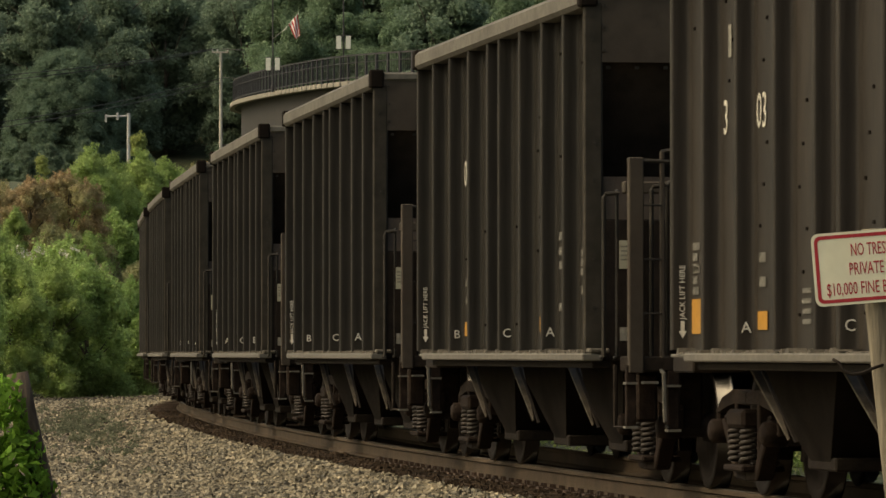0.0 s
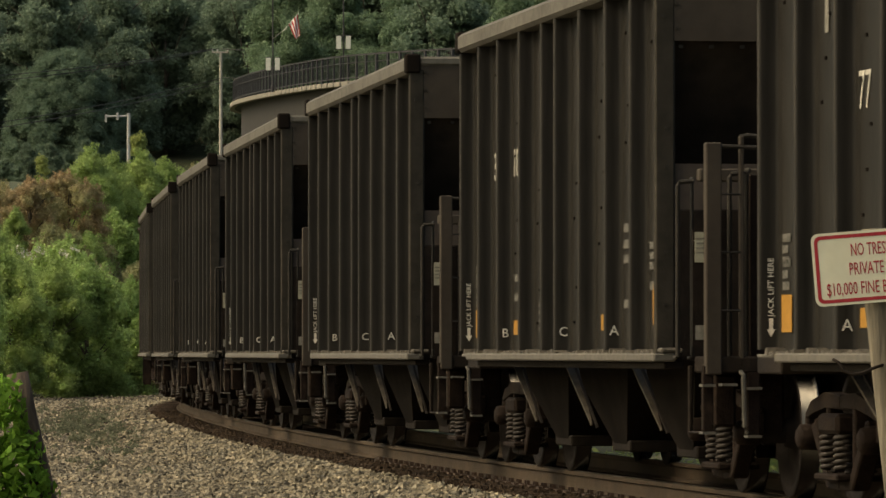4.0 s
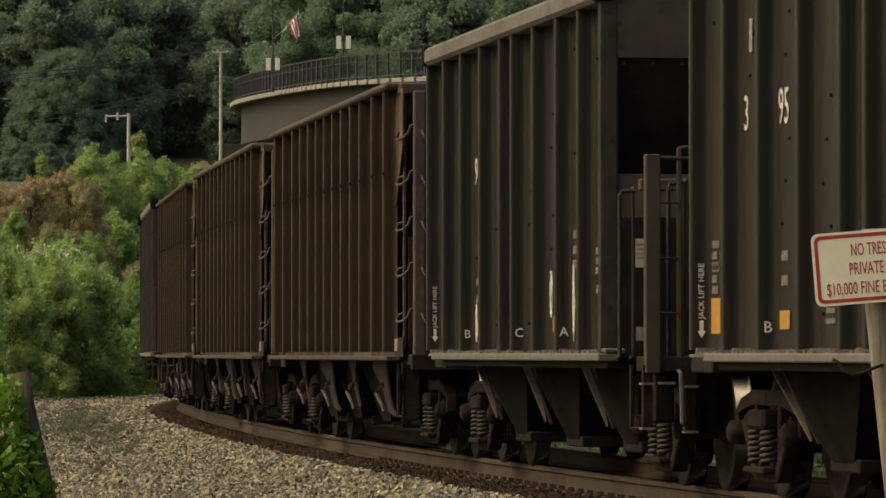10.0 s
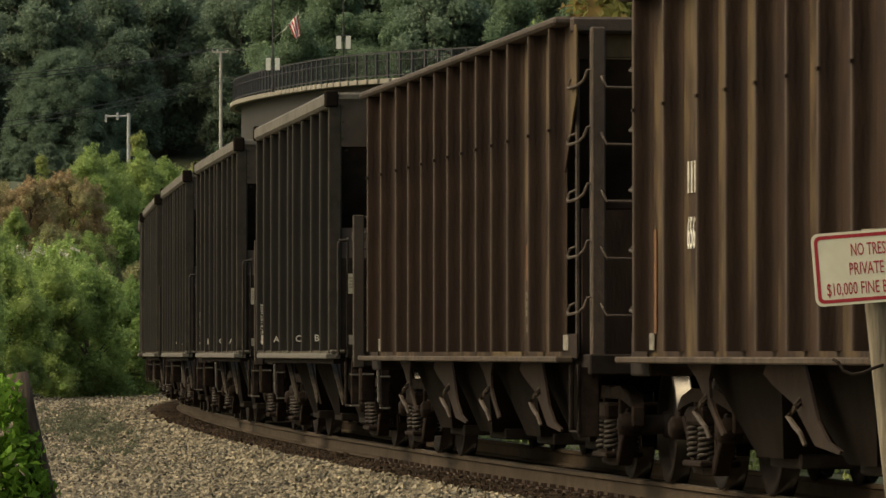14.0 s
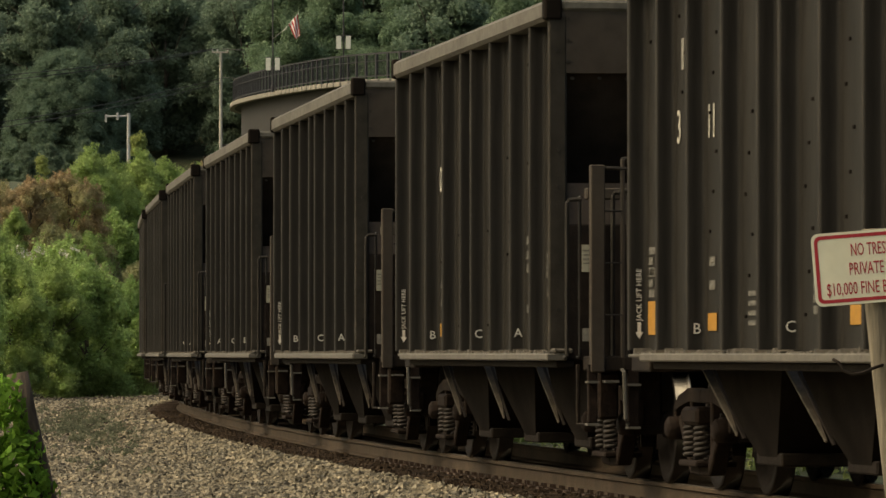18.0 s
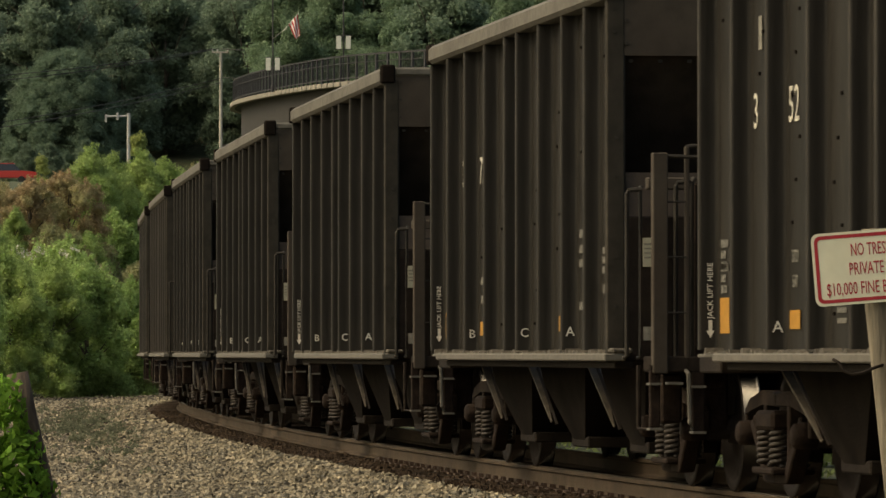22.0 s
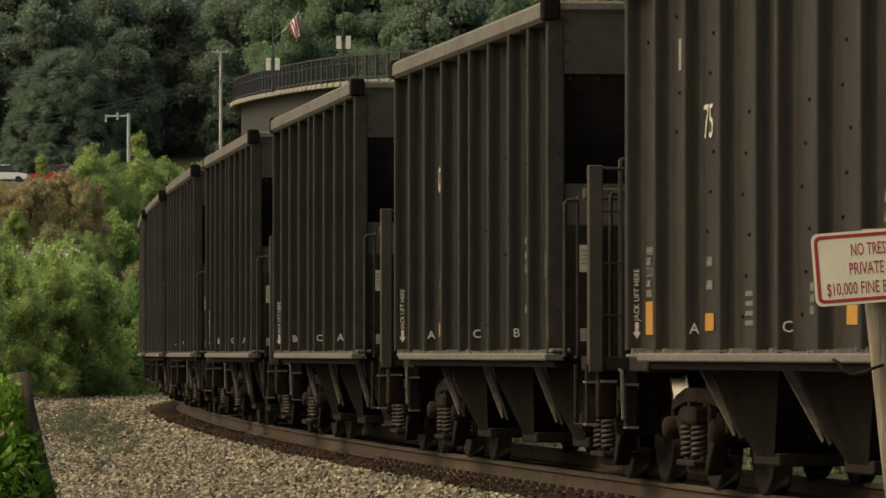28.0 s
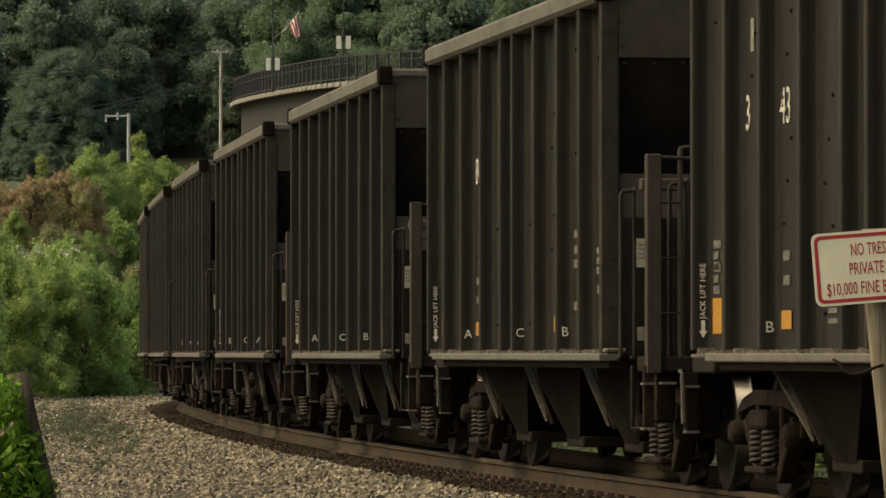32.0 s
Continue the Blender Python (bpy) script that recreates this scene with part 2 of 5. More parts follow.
def prism(bm, pts, axis, a, b):
    """A polygon, given in the two axes left over, drawn out along axis from a to b."""
    def put(p, q):
        return {"x": (q, p[0], p[1]), "y": (p[0], q, p[1]), "z": (p[0], p[1], q)}[axis]
    lo = [bm.verts.new(put(p, a)) for p in pts]
    hi = [bm.verts.new(put(p, b)) for p in pts]
    bm.faces.new(lo)
    bm.faces.new(hi[::-1])
    for i in range(len(pts)):
        j = (i + 1) % len(pts)
        bm.faces.new((lo[i], hi[i], hi[j], lo[j]))
    return bm


def tube(bm, pts, r, n=8, r2=None):
    """A round bar along a line of points, tapering from r to r2."""
    pts = [Vector(p) for p in pts]
    rings = []
    for i, p in enumerate(pts):
        d = (pts[min(i + 1, len(pts) - 1)] - pts[max(i - 1, 0)]).normalized()
        up = Vector((0, 0, 1)) if abs(d.z) < 0.9 else Vector((1, 0, 0))
        u = d.cross(up).normalized()
        v = d.cross(u)
        rad = r if r2 is None else r + (r2 - r) * i / max(1, len(pts) - 1)
        rings.append([bm.verts.new(p + rad * (u * math.cos(2 * math.pi * k / n) + v * math.sin(2 * math.pi * k / n))) for k in range(n)])
    for a, b in zip(rings, rings[1:]):
        for k in range(n):
            bm.faces.new((a[k], a[(k + 1) % n], b[(k + 1) % n], b[k]))
    bm.faces.new(rings[0][::-1])
    bm.faces.new(rings[-1])
    return bm


def lathe(bm, prof, n=28, axis="y"):
    """Turn a profile of (radius, along) round an axis."""
    rings = []
    for r, a in prof:
        ring = []
        for k in range(n):
            c, s = r * math.cos(2 * math.pi * k / n), r * math.sin(2 * math.pi * k / n)
            ring.append(bm.verts.new({"y": (c, a, s), "z": (c, s, a), "x": (a, c, s)}[axis]))
        rings.append(ring)
    for p, q in zip(rings, rings[1:]):
        for k in range(n):
            bm.faces.new((p[k], p[(k + 1) % n], q[(k + 1) % n], q[k]))
    bm.faces.new(rings[0][::-1])
    bm.faces.new(rings[-1])
    return bm


def lettering(name, text, size, material, depth=0.002):
    """A word in the built-in font, as a mesh centred on its place, lying in x and y."""
    cu = bpy.data.curves.new(name, "FONT")
    cu.body, cu.size, cu.extrude, cu.align_x, cu.align_y = text, size, depth, "CENTER", "CENTER"
    cu.resolution_u = 2
    tmp = bpy.data.objects.new(name, cu)
    scene.collection.objects.link(tmp)
    me = bpy.data.meshes.new_from_object(tmp.evaluated_get(bpy.context.evaluated_depsgraph_get()))
    bpy.data.objects.remove(tmp)
    me.materials.clear()
    me.materials.append(material)
    return me


# ---- the line of the track ----
DS = 0.25
S0, S1 = -560.0, 460.0
_s = np.arange(S0, S1 + DS, DS)
_k = np.where(_s < -55, -0.0020, np.where(_s > 45, -0.0017, -0.0012133 - 1.117e-5 * _s))
_th = np.concatenate([[0], np.cumsum((_k[1:] + _k[:-1]) / 2 * DS)])
_th += 3.023864 - np.interp(0.0, _s, _th)
_x = np.concatenate([[0], np.cumsum((np.sin(_th[1:]) + np.sin(_th[:-1])) / 2 * DS)])
_y = np.concatenate([[0], np.cumsum((np.cos(_th[1:]) + np.cos(_th[:-1])) / 2 * DS)])
_x += 0.635625 - np.interp(0.0, _s, _x)
_y += 60.124308 - np.interp(0.0, _s, _y)


def line(s, lat=0.0):
    """The place s metres along the track, lat metres towards the camera's side of it, and the heading."""
    th = float(np.interp(s, _s, _th))
    return float(np.interp(s, _s, _x)) + lat * math.cos(th), float(np.interp(s, _s, _y)) - lat * math.sin(th), th


def travelled(t):
    """How far the train has gone, from its place at 16 s."""
    dt = t - 16.0
    return 10.882 * dt - 0.002 * dt * dt


def stand(s, half=4.8, z=0.0):
    """The pose of a car whose trucks stand on the line, half a wheelbase before and behind s."""
    ax, ay, _ = line(s - half)
    bx, by, _ = line(s + half)
    return pose((ax + bx) / 2, (ay + by) / 2, z, 0, 0, math.degrees(math.atan2(by - ay, bx - ax)))


def strip(name, prof, s_list, material, label="", kind=""):
    """A profile of (lat, z) drawn along the line of the track."""
    vs, fs, n = [], [], len(prof)
    for s in s_list:
        for lat, z in prof:
            x, y, _ = line(s, lat)
            vs.append((x, y, z))
    for i in range(len(s_list) - 1):
        for j in range(n - 1):
            a = i * n + j
            fs.append((a, a + 1, a + n + 1, a + n))
    me = bpy.data.meshes.new(name)
    me.from_pydata(vs, [], fs)
    me.materials.append(material)
    return me


# ---- ground, one sheet to the horizon ----
def smooth(a, b, v):
    t = min(1.0, max(0.0, (v - a) / (b - a)))
    return t * t * (3 - 2 * t)


TRACK_PTS = np.stack([_x, _y], 1)[::16]


def off_track(x, y):
    return float(np.sqrt(((TRACK_PTS - (x, y)) ** 2).sum(1).min()))


def height(x, y):
    """The lie of the land: flat by the line, a bank, a road shelf and then the wooded hill."""
    d = off_track(x, y)
    left = smooth(2.4, 7.0, d)
    h = -0.42 + 0.12 * smooth(4.5, 2.2, d)
    foot = 174 + 40 * smooth(-0.0795, -0.0415, x / max(y, 60.0))
    rise = 4.6 * smooth(foot, foot + 18, y) + 12.8 * smooth(240 + 160 * smooth(-16, -25, x), 545, y)
    rise += 42.0 * smooth(572, 830, y) + 20 * smooth(800, 1000, y) - 70 * smooth(1000, 2200, y)
    return h + rise * left


gx = sorted(set([-2500, -900, -400, -220, -140, 140, 220, 400, 900, 2500] + list(range(-90, 91, 6)) + [i * 1.25 for i in range(-20, 20)]))
gy = sorted(set([-2500, -900, -300, -150, -80, -40, -15, 0, 1100, 1400, 1800, 2200, 4000] + list(range(10, 170, 8)) + list(range(170, 260, 5)) + list(range(260, 540, 20)) + list(range(540, 580, 5)) + list(range(580, 1000, 20))))
gv, gf = [], []
for yy in gy:
    for xx in gx:
        gv.append((xx, yy, height(xx, yy) + (0.05 * noise.noise((xx * 0.7, yy * 0.7, 0)) if abs(xx) < 30 and 0 < yy < 175 else 0.0)))
for j in range(len(gy) - 1):
    for i in range(len(gx) - 1):
        a = j * len(gx) + i
        gf.append((a, a + 1, a + len(gx) + 1, a + len(gx)))
ground_mesh = bpy.data.meshes.new("ground")
ground_mesh.from_pydata(gv, [], gf)
ground_mesh.materials.append(M_GROUND)
ground_mesh.materials.append(M_GRASS)
for p in ground_mesh.polygons:
    c = p.center
    p.use_smooth = True
    inner = c.x > np.interp(c.y, _y[::-1], _x[::-1]) + 2.2
    p.material_index = 1 if c.y > 170 + 40 * smooth(-0.0795, -0.0415, c.x / max(c.y, 60.0)) or inner or c.x < -11 or c.y < 15 else 0
ground = tagged(new("ground", ground_mesh), "gravel yard running into a rough grass bank", "ground", kind="structure")

# ballast bed under the line, and its rust-stained crown by the rail
S_LINE = [i * 2.0 for i in range(-130, 61)]
bed = new("ballast_bed", strip("ballast_bed", [(1.55, -0.275), (1.48, -0.222), (1.40, -0.210), (1.2, -0.205), (-1.3, -0.205), (-1.6, -0.22), (-2.6, -0.45), (-4.2, -0.52)], S_LINE, M_RUSTBALLAST))
tagged(bed, "rust-stained ballast bed under the curved track", "ballast", kind="structure")

shoulder = new("ballast_shoulder", strip("ballast_shoulder", [(3.1, -0.47), (2.3, -0.335), (1.6, -0.236), (1.47, -0.222)], S_LINE, M_GROUND))
tagged(shoulder, "pale gravel shoulder along the ballast bed", "ballast", kind="structure")

# ---- track ----
track = tagged(new("railway_track"), "single curved railway track on dark timber ties", "railway track", kind="structure")
RAIL_PROF = [(0.070, -0.172), (0.070, -0.160), (0.012, -0.140), (0.010, -0.045), (0.036, -0.034), (0.036, -0.006), (0.030, 0.0)]
S_RAIL = [i * 1.0 for i in range(-260, 121)]
for lat in (0.755, -0.755):
    part("rail", strip("rail", [(lat + a, z) for a, z in RAIL_PROF] + [(lat - a, z) for a, z in RAIL_PROF[::-1]], S_RAIL, M_RAIL), None, track, "brown rail with a worn head")
    part("running_surface", strip("running_surface", [(lat + 0.028, 0.002), (lat + 0.015, 0.004), (lat - 0.015, 0.004), (lat - 0.028, 0.002)], S_RAIL, M_RAILTOP), None, track, "dull polished running surface")
tie_mesh = mesh("tie", B(-0.115, 0.115, -1.3, 1.3, -0.36, -0.178, bevel=0.012), M_TIE)
plate_mesh = mesh("tie_plate", B(-0.09, 0.09, -0.17, 0.17, -0.184, -0.160), M_SPIKE)
sb = bmesh.new()
for sx, sy in ((0.06, 0.10), (-0.06, 0.10), (0.06, -0.11), (-0.06, -0.11), (0.0, 0.135)):
    box(sb, sx - 0.012, sx + 0.012, sy - 0.016, sy + 0.016, -0.165, -0.128)
spike_mesh = mesh("spike", sb, M_SPIKE)
for i in range(290):
    s = 34 - i * 0.52
    x, y, th = line(s)
    tie = part("tie", tie_mesh, None, track, m=pose(x, y, 0.008 * math.sin(i * 2.3), 0, 0, 90 - math.degrees(th) + 1.2 * math.sin(i * 1.7)))
    if s > -4:
        x, y, th = line(s, 0.76)
        m = pose(x, y, 0, 0, 0, 90 - math.degrees(th))
        part("tie_plate", plate_mesh, None, track, m=m)
        part("spike", spike_mesh, None, track, m=m)


# ---- trucks ----
def spring_bm(r, z0, z1, turns, wire):
    bm = bmesh.new()
    n = int(turns * 10)
    tube(bm, [(r * math.cos(2 * math.pi * turns * i / n), r * math.sin(2 * math.pi * turns * i / n), z0 + (z1 - z0) * i / n) for i in range(n + 1)], wire, 5)
    return bm


W_R = 0.457
wheel_prof = [(0.05, -0.09), (0.10, -0.085), (0.115, -0.03), (0.36, -0.005), (0.385, -0.055), (W_R - 0.012, -0.062), (W_R, -0.055), (W_R + 0.002, 0.045), (W_R + 0.026, 0.056), (W_R + 0.028, 0.07), (0.39, 0.078), (0.375, 0.04), (0.12, 0.055), (0.10, 0.085), (0.05, 0.088)]
wbm = bmesh.new()
for side in (-1, 1):
    lathe(wbm, [(r, side * -a + side * 0.755) for r, a in wheel_prof], 30)
lathe(wbm, [(0.075, -1.12), (0.078, -0.6), (0.07, 0), (0.078, 0.6), (0.075, 1.12)], 12)
WHEELSET = mesh("wheelset", wbm, M_WHEEL)
WHEELSET.materials.append(M_TREAD)
for p in WHEELSET.polygons:
    c = p.center
    r = math.hypot(c.x, c.z)
    p.use_smooth = True
    if r > W_R - 0.008 and 0.66 < abs(c.y) < 0.84:
        p.material_index = 1


def side_frame_bm():
    """A cast side frame: arched top chord, sloping lower chord, slim columns either side of the spring nest, pedestal jaws."""
    bm = bmesh.new()
    for sx in (-1, 1):
        def q(pts):
            return [(sx * a, b) for a, b in pts]
        prism(bm, q([(0.0, 0.74), (0.45, 0.755), (0.86, 0.70), (1.02, 0.62), (1.02, 0.575), (0.80, 0.615), (0.44, 0.655), (0.0, 0.645)]), "y", -0.055, 0.055)
        prism(bm, q([(0.36, 0.13), (0.0, 0.12), (0.0, 0.22), (0.34, 0.225), (0.72, 0.56), (0.84, 0.54)]), "y", -0.06, 0.06)
        prism(bm, q([(0.34, 0.21), (0.40, 0.23), (0.42, 0.66), (0.345, 0.66)]), "y", -0.05, 0.05)
        prism(bm, q([(0.70, 0.42), (0.75, 0.42), (0.77, 0.58), (0.69, 0.58)]), "y", -0.05, 0.05)
        prism(bm, q([(1.00, 0.44), (1.05, 0.44), (1.05, 0.60), (0.99, 0.60)]), "y", -0.05, 0.05)
    box(bm, -0.33, 0.33, -0.15, 0.15, 0.19, 0.235)
    bmesh.ops.bevel(bm, geom=list(bm.edges), offset=0.011, segments=1, affect="EDGES")
    return bm


SIDE_FRAME = mesh("side_frame", side_frame_bm(), M_TRUCK)
SPRING = mesh("coil_spring", spring_bm(0.054, 0.245, 0.485, 6.2, 0.0145), M_SPRING, True)
BEARING = mesh("bearing_cap", lathe(bmesh.new(), [(0.02, -1.20), (0.05, -1.20), (0.085, -1.175), (0.092, -1.03), (0.06, -1.02)], 14), M_TRUCK, True)
BOLSTER = mesh("bolster", B(-0.27, 0.27, -1.20, 1.20, 0.49, 0.62, bevel=0.025), M_TRUCK)
BRAKE_BEAM = mesh("brake_beam", B(-0.05, 0.05, -0.9, 0.9, 0.36, 0.46, bevel=0.015), M_UNDER)
SHOE = mesh("brake_shoe", prism(bmesh.new(), [(-0.02, 0.26), (0.05, 0.26), (0.07, 0.46), (0.05, 0.62), (-0.02, 0.62), (0.02, 0.45)], "y", -0.05, 0.05), M_TRUCK)


def truck(parent, x):
    t = part("truck", BOLSTER, None, parent, "rusty three-piece truck", m=pose(x, 0, 0))
    for y in (-1.06, 1.06):
        part("side_frame", SIDE_FRAME, None, t, m=pose(0, y, 0))
        for sx in (-0.2, 0.2):
            for sy in ((-0.075, 0.075) if y < 0 else (0.075,)):
                part("coil_spring", SPRING, None, t, m=pose(sx, y + sy, 0))
    for ax in (-0.89, 0.89):
        part("wheelset", WHEELSET, None, t, "steel wheelset with bright treads", m=pose(ax, 0, W_R))
        part("brake_beam", BRAKE_BEAM, None, t, m=pose(ax * 0.36, 0, 0))
        for side in (0, 180):
            part("bearing_cap", BEARING, None, t, m=pose(ax, 0, W_R, 0, 0, side))
            part("brake_shoe", SHOE, None, t, m=pose(ax * 0.42, 0.755 * (1 if side else -1), 0, 0, 0, 0 if ax > 0 else 180))
    return t


# ---- hopper cars ----
SHEET, OUT = 1.49, 1.62
Z_SILL, Z_TOP = 0.99, 3.79


def rib_bm(z0, z1, w=0.03):
    """A side stake: a narrow outer flange, flanks that flare softly into the sheet; drawn for the side at minus y."""
    half = [(w, OUT), (w + 0.007, OUT - 0.004), (w + 0.011, OUT - 0.015), (w + 0.013, OUT - 0.06), (w + 0.016, OUT - 0.098), (w + 0.024, OUT - 0.114), (w + 0.045, OUT - 0.124), (w + 0.10, SHEET + 0.001)]
    prof = [(-a, -b) for a, b in half[::-1]] + [(a, -b) for a, b in half]
    return prism(bmesh.new(), prof, "z", z0, z1)


def worn(me, material):
    """The outer flange of a stake, rubbed and dusty, takes a paler finish than its flanks."""
    me.materials.append(material)
    for p in me.polygons:
        p.use_smooth = True
        if p.center.y < -OUT + 0.0015:
            p.material_index = 1
    me.set_sharp_from_angle(angle=radians(50))
    return me


def part_pair(name, make, material, parent, label="", smooth_it=False):
    """The same piece on both sides of the car."""
    me = mesh(name, make(), material, smooth_it)
    for r in (0, 180):
        part(name, me, None, parent, label, m=pose(0, 0, 0, 0, 0, r))


def part_near(name, make, material, parent, label=""):
    """A small fitting on the corner that the camera passes."""
    part(name, mesh(name, make(), material), None, parent, label)


def pocket_bm(x0, x1, z0, z1, top, low, bottom=0.3, lean=0.0):
    """A hopper pocket: steep sheets down to a narrow outlet."""
    bm = bmesh.new()
    c = (x0 + x1) / 2
    a = [bm.verts.new(p) for p in ((x0, -top, z1), (x1, -top, z1), (x1, top, z1), (x0, top, z1))]
    c += lean
    b = [bm.verts.new(p) for p in ((c - bottom, -low, z0), (c + bottom, -low, z0), (c + bottom, low, z0), (c - bottom, low, z0))]
    bm.faces.new(a)
    bm.faces.new(b[::-1])
    for i in range(4):
        j = (i + 1) % 4
        bm.faces.new((a[i], b[i], b[j], a[j]))
    return bm


def flange_bm(xa, xb, zb, side, wide=0.12, narrow=0.012, outer=1.37):
    """The stiffening flange on the sloping edge of a pocket, standing out from its side sheet and tapering down."""
    bm = bmesh.new()
    z1 = 0.93
    pts = [(xa, side * (outer - wide), z1), (xa, side * outer, z1), (xb, side * (outer - 0.02), zb), (xb, side * (outer - 0.02 - narrow), zb)]
    lo = [bm.verts.new(p) for p in pts]
    hi = [bm.verts.new((p[0] + 0.016 * (1 if xb > xa else -1), p[1], p[2] + 0.012)) for p in pts]
    bm.faces.new(lo)
    bm.faces.new(hi[::-1])
    for i in range(4):
        j = (i + 1) % 4
        bm.faces.new((lo[i], hi[i], hi[j], lo[j]))
    return bm


def coupler_bm(x0, x1):
    bm = bmesh.new()
    box(bm, x0, x1 - 0.28, -0.07, 0.07, 0.77, 0.90, 0.012)
    prism(bm, [(x1 - 0.30, -0.12), (x1 - 0.02, -0.17), (x1 + 0.06, -0.10), (x1 + 0.0, -0.05), (x1 - 0.08, -0.02), (x1 - 0.06, 0.10), (x1 - 0.16, 0.16), (x1 - 0.30, 0.11)], "z", 0.69, 0.98)
    return bm


def ladder_bm(x, ys, z0, z1, rungs, r=0.011):
    bm = bmesh.new()
    for i in range(1 if z0 == z1 else rungs):
        z = z0 + (z1 - z0) * i / (rungs - 1)
        tube(bm, [(x, ys[0], z), (x + 0.05, ys[0] + 0.02, z), (x + 0.05, ys[1] - 0.02, z), (x, ys[1], z)], r, 6)
    return bm


def hose_bm(x, y, d):
    bm = bmesh.new()
    tube(bm, [(x, y, 0.80), (x + 0.10 * d, y + 0.02, 0.70), (x + 0.22 * d, y - 0.02, 0.48), (x + 0.36 * d, y - 0.08, 0.40), (x + 0.50 * d, y - 0.14, 0.44)], 0.022, 7)
    return bm


RIBS_BLACK = [-4.97, -3.88, -2.76, -1.54, -0.345, 0.345, 1.54, 2.76, 3.88, 4.97]


def stencil_up(x, y, z, w, h, lines):
    """Small lines of print on a plate that faces along the car."""
    bm = bmesh.new()
    for i in range(lines):
        zz = z + h / 2 - h * i / lines
        box(bm, x, x + 0.002, y - w / 2, y + w / 2 - 0.012 * (i % 2), zz - 0.35 * h / lines, zz)
    return bm


def black_car():
    car = tagged(new("hopper_car"), "weathered black open hopper car with ribbed steel sides", "hopper car", "cars of the coal train")
    L = 5.0
    part_pair("side_sheet", lambda: B(-L, L - 0.02, -SHEET, -SHEET + 0.012, Z_SILL, 3.65), M_BLACK, car)
    rib = worn(mesh("rib", rib_bm(1.03, 3.645), M_BLACK), M_RIBEDGE)
    for side in (0, 180):
        for x in RIBS_BLACK[:-1]:
            part("rib", rib, None, car, m=pose(0, 0, 0, 0, 0, side) @ pose(x, 0, 0))
    bolts = bmesh.new()
    for a, b in zip(RIBS_BLACK, RIBS_BLACK[1:]):
        if b - a > 0.8:
            mid = (a + b) / 2
            z0 = 1.25 + 0.62 * max(0.0, abs(mid) - 1.2)
            for i in range(6):
                z, x = z0 + 0.27 * i, a + 0.22 + 0.11 * ((i * 7) % 3)
                if z < 3.5:
                    box(bolts, x - 0.02, x + 0.02, -SHEET - 0.010, -SHEET, z - 0.011, z + 0.011)
    tagged(part("bolting", bolts, M_CORE, car, "small dark bolt heads"), kind="stuff")
    post = mesh("corner_post", B(4.90, L, -OUT, -SHEET + 0.002, 1.0, 3.66, bevel=0.008), M_POST)
    cap = mesh("corner_cap", B(L - 0.13, L + 0.02, -OUT - 0.04, -OUT + 0.10, 3.63, Z_TOP + 0.02, bevel=0.015), M_CORE)
    cap2 = mesh("corner_cap", B(-L - 0.02, -L + 0.15, -OUT - 0.04, -OUT + 0.10, 3.63, Z_TOP + 0.02, bevel=0.015), M_CORE)
    part_pair("top_rail", lambda: B(-L + 0.02, L - 0.13, -OUT - 0.035, -OUT + 0.17, 3.63, Z_TOP, bevel=0.03), M_CAP, car, "dust-greyed top rail")
    part_pair("end_rail", lambda: B(L - 0.11, L + 0.015, -OUT + 0.10, OUT - 0.10, 3.70, Z_TOP - 0.004, bevel=0.02), M_CAP, car, "dust-greyed end rail")
    part_pair("side_sill", lambda: B(-4.26, 5.19, -OUT - 0.05, -SHEET - 0.02, 0.948, 1.006, bevel=0.01), M_SILL, car, "pale dusty side sill")
    part_pair("sill_end", lambda: B(-5.3, -4.27, -1.56, -SHEET + 0.02, 0.978, 1.0, bevel=0.006), M_SILL, car, "pale dusty ledge")
    part_pair("corner_ledge", lambda: B(5.003, 5.2, -1.615, -1.46, 1.008, 1.045, bevel=0.012), M_DUST, car, "pale dusty ledge")
    part_pair("lower_side_sill", lambda: B(-4.2, 5.1, -OUT + 0.04, -SHEET + 0.05, 0.895, 0.946, bevel=0.008), M_UNDER, car)
    for side in (0, 180):
        m = pose(0, 0, 0, 0, 0, side)
        part("corner_post", post, None, car, m=m)
        part("corner_cap", cap, None, car, m=m)
        part("corner_cap", cap2, None, car, m=m)
    # coal dust and grit caught on the sill between the ribs
    dust = bmesh.new()
    drng = random.Random(8)
    for xa, xb in zip(RIBS_BLACK, RIBS_BLACK[1:]):
        x = xa + 0.14
        while x < xb - 0.1:
            w, h = drng.uniform(0.06, 0.2), drng.uniform(0.012, 0.045)
            prism(dust, [(x, 1.0), (x + w, 1.0), (x + w * 0.72, 1.0 + h), (x + w * 0.3, 1.0 + h * 0.9)], "y", -OUT + 0.01, -SHEET)
            x += w * drng.uniform(0.8, 2.2)
    tagged(part("dust_heaps", dust, M_DUST, car, "pale grit caught on the sill"), kind="stuff")
    part_pair("end_sheet", lambda: B(L - 0.022, L - 0.008, -1.535, 1.535, 3.21, 3.71), M_ENDSHEET, car, "grey-black end sheet, paled by painted sky light")
    rivets = bmesh.new()
    for i in range(14):
        y = -1.43 + i * 0.22
        box(rivets, L - 0.065, L - 0.05, y - 0.016, y + 0.016, 3.16, 3.185)
    for i in range(5):
        z = 3.30 + i * 0.085
        for y in (-1.565, -1.47):
            if (i + (y > -1.5)) % 2:
                box(rivets, L - 0.008, L + 0.006, y - 0.012, y + 0.012, z - 0.011, z + 0.011)
    for z in (1.35, 1.72, 2.32, 2.6):
        box(rivets, L - 0.002, L + 0.006, -1.56, -1.535, z - 0.011, z + 0.011)
